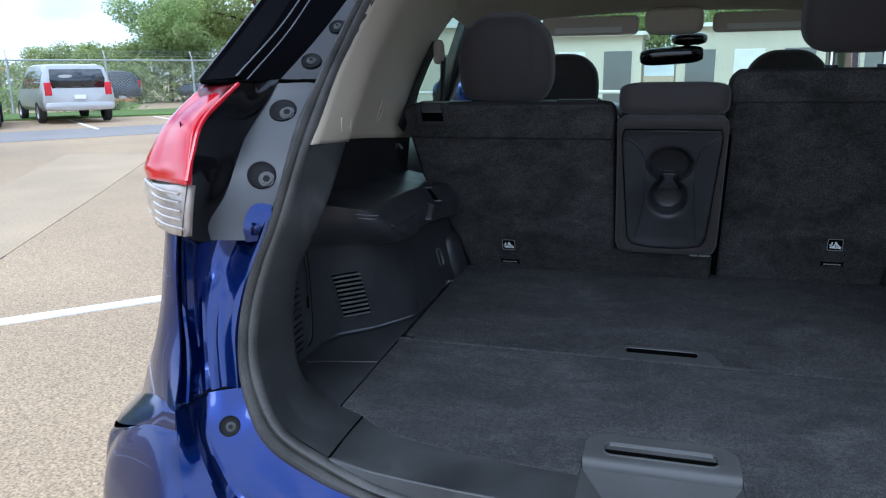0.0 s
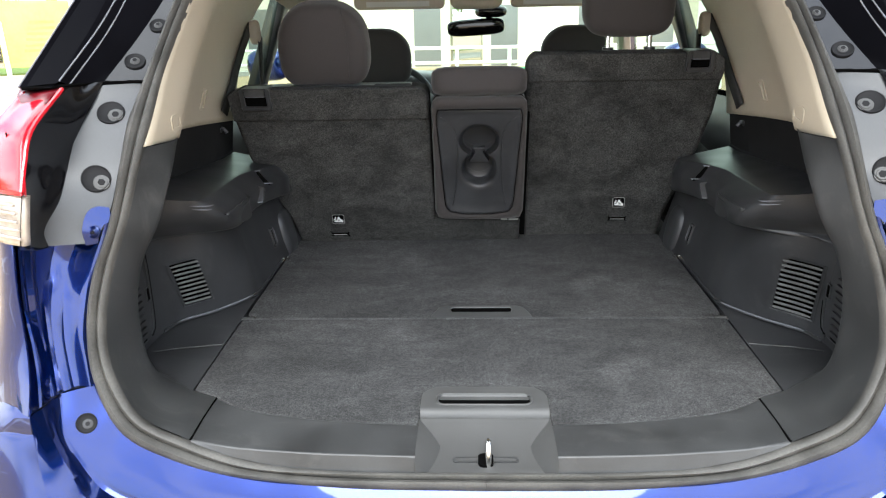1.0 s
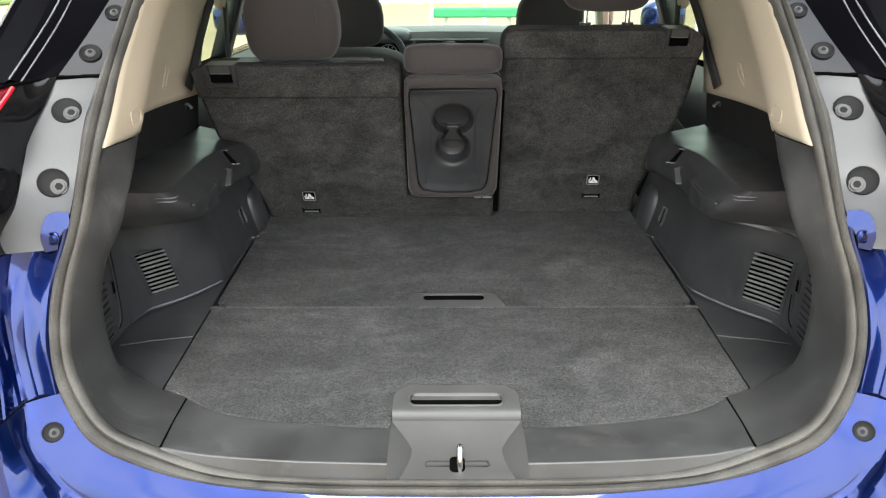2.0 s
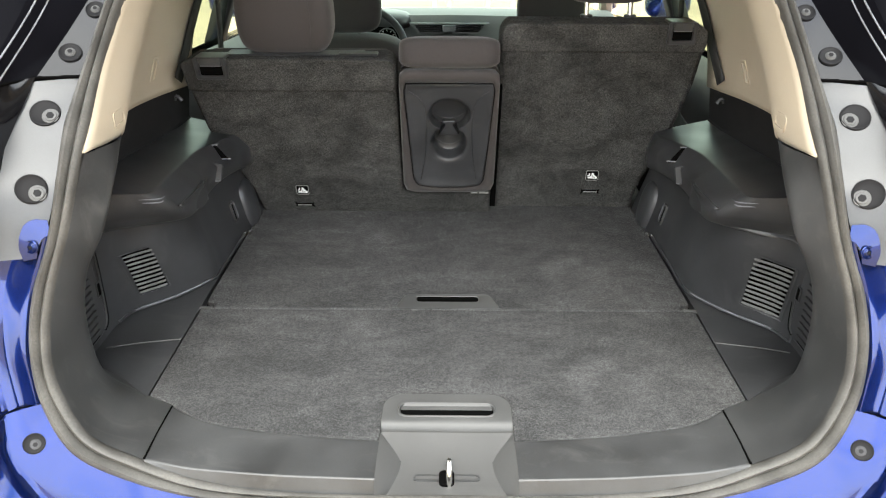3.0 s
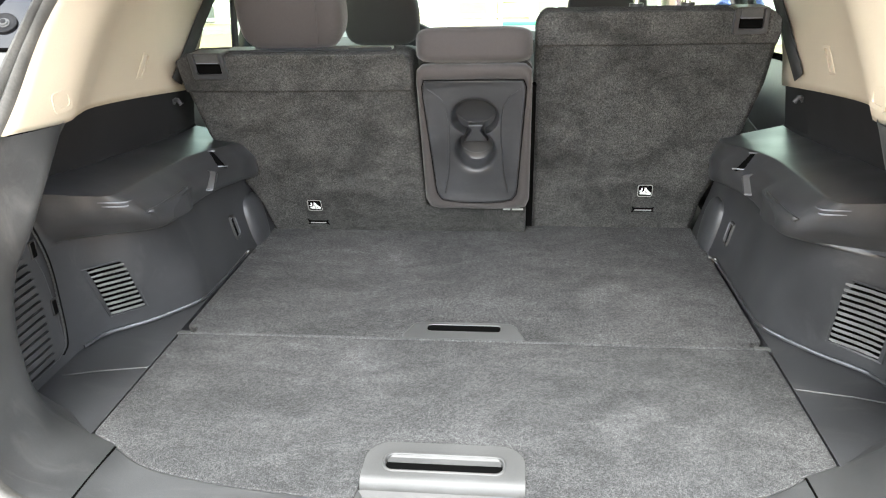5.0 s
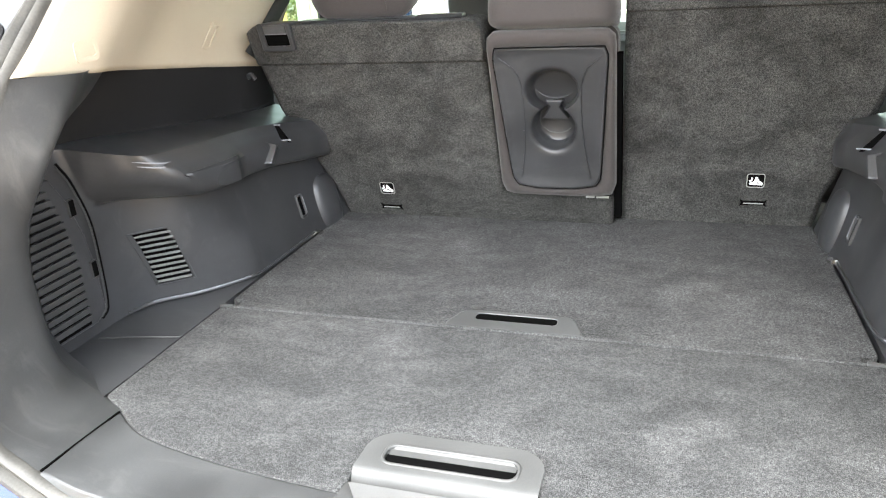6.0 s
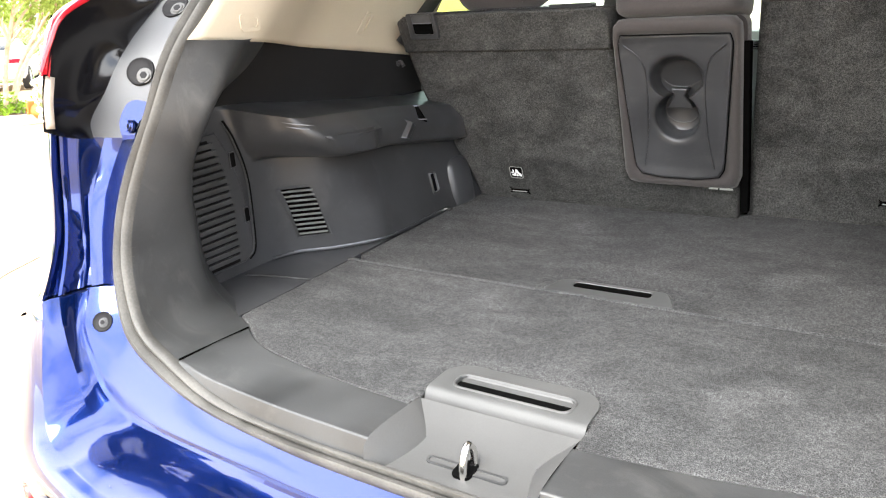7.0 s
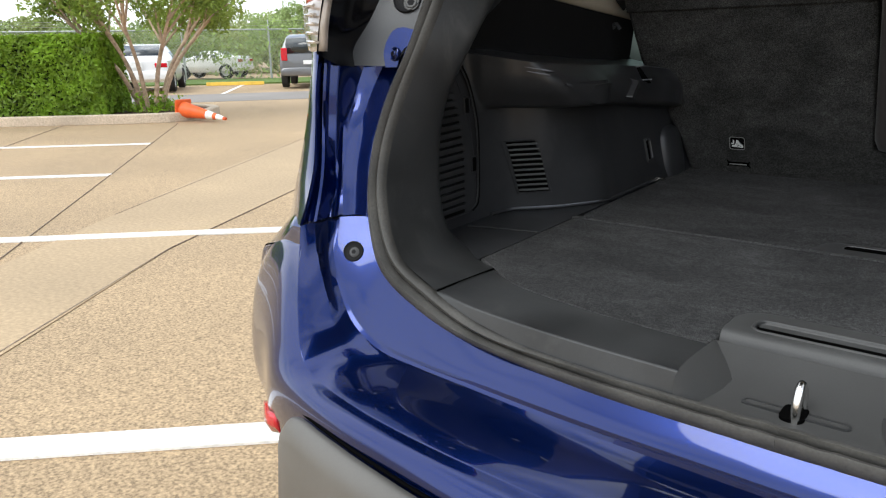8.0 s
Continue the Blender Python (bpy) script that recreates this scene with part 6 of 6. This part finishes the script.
for x in (0, 1.25):
    part("leg", box(x - .04, x + .04, 14.3, 14.4, 0, .37), GALV, bin_)
for k, (x, w, h) in enumerate(((-9.0, 5.5, 2.9), (-3.0, 4.6, 2.5), (2.6, 4.4, 2.7), (8.0, 5.0, 2.4))):
    shed = thing("storage_shed", (x, 26, 0), "pale cream storage unit with dark doors", "shed", HERE, group="storage units")
    part("wall", box(x - w / 2, x + w / 2, 25, 29, 0, h), WALLCREAM, shed)
    part("roof", box(x - w / 2 - .15, x + w / 2 + .15, 24.8, 29.2, h, h + .12), WHITERAIL, shed)
    for j in range(3):
        dx = x - w / 2 + w * (j + .5) / 3
        part("door", box(dx - .45, dx + .45, 24.97, 25.0, .05, 2.0), GREYCAR if j != 1 else WHITERAIL, shed)
hall = thing("building", (-15.5, 31, 0), "large cream stucco building with pilasters and dark windows", "building", HERE)
hm = Matrix.Translation((-8.0, 31, 0)) @ pose(0, 0, 0, 0, 0, 18)
part("wall", moved(box(-7.5, 3, 0, 9, 0, 7.5), hm), WALLCREAM, hall)
part("cornice", moved(box(-7.7, 3.2, -.25, 9.2, 7.2, 7.8), hm), WHITERAIL, hall)
part("band", moved(box(-7.6, 3.1, -.15, 0, 3.4, 3.8), hm), WHITERAIL, hall)
for k in range(6):
    part("pilaster", moved(box(-7.5 + 2.0 * k, -7.0 + 2.0 * k, -.25, 0, 0, 7.2), hm), WHITERAIL, hall)
    if k < 5:
        for z0, z1 in ((.8, 2.9), (4.4, 6.4)):
            part("window", moved(box(-6.7 + 2.0 * k, -5.8 + 2.0 * k, -.03, 0, z0, z1), hm), CARGLASS, hall)
vehicle("cargo_van", (5.6, 6.2), -8, 5.3, 2.0, 2.2, "van", WHITECAR, "white van parked beside the blue SUV")

part("foliage", leaves(sp, .11, 78), TREELEAF, belt, smooth=False)

# ---- trees ----
spots = [(-27.3, 36.5, 5.6, 2.6), (-22.0, 39.0, 10.5, 4.6), (-30.6, 36.0, 2.9, 1.9), (-17.0, 42.0, 10.5, 4.6), (-25.0, 44.0, 11.0, 4.8), (-34.6, 36.5, 3.1, 2.0), (-42.0, 33.0, 3.2, 2.6), (-29.0, 42.5, 6.6, 3.2), (-49.0, 35.0, 3.6, 3.0), (-11.0, 45.5, 8.5, 4.0),
         (-2.0, 36.0, 5.2, 3.0), (4.0, 38.0, 5.6, 3.2), (10.0, 36.0, 6.0, 3.2), (14.0, 20.0, 5.5, 2.8), (-40.0, 24.0, 2.5, 1.9), (-46.0, 20.0, 2.6, 2.0), (-38.0, 14.0, 2.5, 1.9), (-40.0, 6.0, 2.6, 2.0), (-35.0, 28.0, 3.4, 2.4)]
for i, (x, y, h, s) in enumerate(spots):
    near = i in (0, 1, 2, 5, 7)
    tree((x, y), h, s, 40 + i, TREELEAF if i % 3 else VINELEAF, DARKBARK, 22000 if near else 6500, .085 if near else .13)

# ---- louvres in the side trim ----
SLAT = material("satin_black_slat", (0.032, 0.032, 0.033), 0.36, grain=0.1, scale=500, stain=0.25, stain_scale=20)
LOUVRE = material("moulded_louvre", (0.11, 0.11, 0.108), 0.35, grain=0.1, scale=400, stain=0.15, stain_scale=30)

for sx in (-1, 1):
    side = next(o for o in suv.children if o.name.startswith("load_side_trim") and (o.data.vertices[0].co.x < 0) == (sx < 0))

    rail_a, rail_p = RAILS[sx][:2]

    def wall(x, z, out=0.0):
        """The point of the lower panel at that distance from the car's middle and height, moved out of it."""
        u = (z - .733) / .197
        plan = [lerp(p, q, u) for p, q in zip(rail_a[2:7], rail_p[2:7])]
        y = float(np.interp(-x, [-p[0] for p in plan], [p[1] for p in plan]))
        return (x - out * .6, y - out * .8, z)

    # small louvred vent on the wheel-arch panel
    x_in, x_out, z_lo, z_hi, count = (.601, .645, .768, .870, 10) if sx < 0 else (.598, .650, .766, .884, 11)
    slide = .10 if sx < 0 else 0

    def face(x, z, out):
        return wall(x + slide * (z - z_hi) + .004, z, out)
    grid = part("vent_backing", mirrored(loft([[face(x_in + (x_out - x_in) * t, z, .0025) for t in (0, .2, .4, .6, .8, 1)] for z in np.linspace(z_lo, z_hi, 5)]), sx), DARK, side, "black louvred side vent")
    pitch = (z_hi - z_lo) / count
    for k in range(count):
        z = z_lo + pitch * (k + .25)
        rows = []
        for t in (0, .06, .5, .94, 1):
            x, h = x_in + (x_out - x_in) * t, (.4 if t in (0, 1) else 1)
            rows.append([face(x, z - .0004, .002), face(x, z, .002 + .0035 * h), face(x, z + .0012, .002 + .0050 * h), face(x, z + pitch * .30, .002 + .0030 * h), face(x, z + pitch * .38, .002)])
        part("louvre", mirrored(loft(rows), sx), LOUVRE, grid, angle=50)
    border = lambda m, out: [face(x, z, out) for x, z in ((x_in - m, z_hi + m), (x_out + m, z_hi + m), (x_out + m, z_lo - m), (x_in - m, z_lo - m), (x_in - m, z_hi + m))]
    part("vent_frame", mirrored(loft([border(.0038, .0006), border(.0030, .0018), border(.0010, .0018), border(.0, .001)]), sx), PLASTIC, grid, smooth=False)
    # large slotted access cover behind the opening's trim
    cover = part("access_cover", mirrored(slab([(.30, .752), (.488, .752), (.512, .765), (.512, .84), (.505, .90), (.485, .965), (.462, 1.005), (.30, 1.005)], .668, .664, "x"), sx), PLASTIC, side, "black plastic access cover with slots", bevel=.002)
    for k in range(17):
        z = .765 + .0135 * k
        end = float(np.interp(z, (.76, .86, .93, .99), (.474, .476, .466, .446)))
        part("slat", mirrored([(x, y, zz) for x, y, zz in box(.6585, .6645, .31, end, z, z + .0088)[0]] and box(.6585, .6645, .31, end, z, z + .0088), sx), SLAT, cover, smooth=False)
    part("slot_backing", mirrored(slab([(.30, .757), (.474, .757), (.478, .86), (.468, .93), (.440, .995), (.30, .995)], .6642, .6632, "x"), sx), DARK, cover)
    part("cover_edge", mirrored(tube(spline([(.666, .482, 1.020), (.663, .499, .985), (.663, .518, .918), (.663, .519, .848), (.663, .513, .775), (.664, .498, .758)], 24), .0016, 6), sx), SOFTTRIM, cover)
    part("cover_gap", mirrored(tube(spline([(.6665, .486, 1.022), (.6635, .503, .987), (.6635, .522, .919), (.6635, .523, .848), (.6635, .517, .772), (.6645, .500, .754)], 24), .0022, 6), sx), DARK, cover)
    for y, z in ((.492, .950), (.507, .841)):
        slot = part("clip_slot", mirrored(slab(rounded(y - .006, y + .006, z - .013, z + .013, .002), .6640, .6625, "x"), sx), DARK, cover)
        part("clip_frame", mirrored(ring_plate(rounded(y - .008, y + .008, z - .015, z + .015, .003), rounded(y - .006, y + .006, z - .013, z + .013, .002), .6640, .6612, "x"), sx), SLAT, slot)
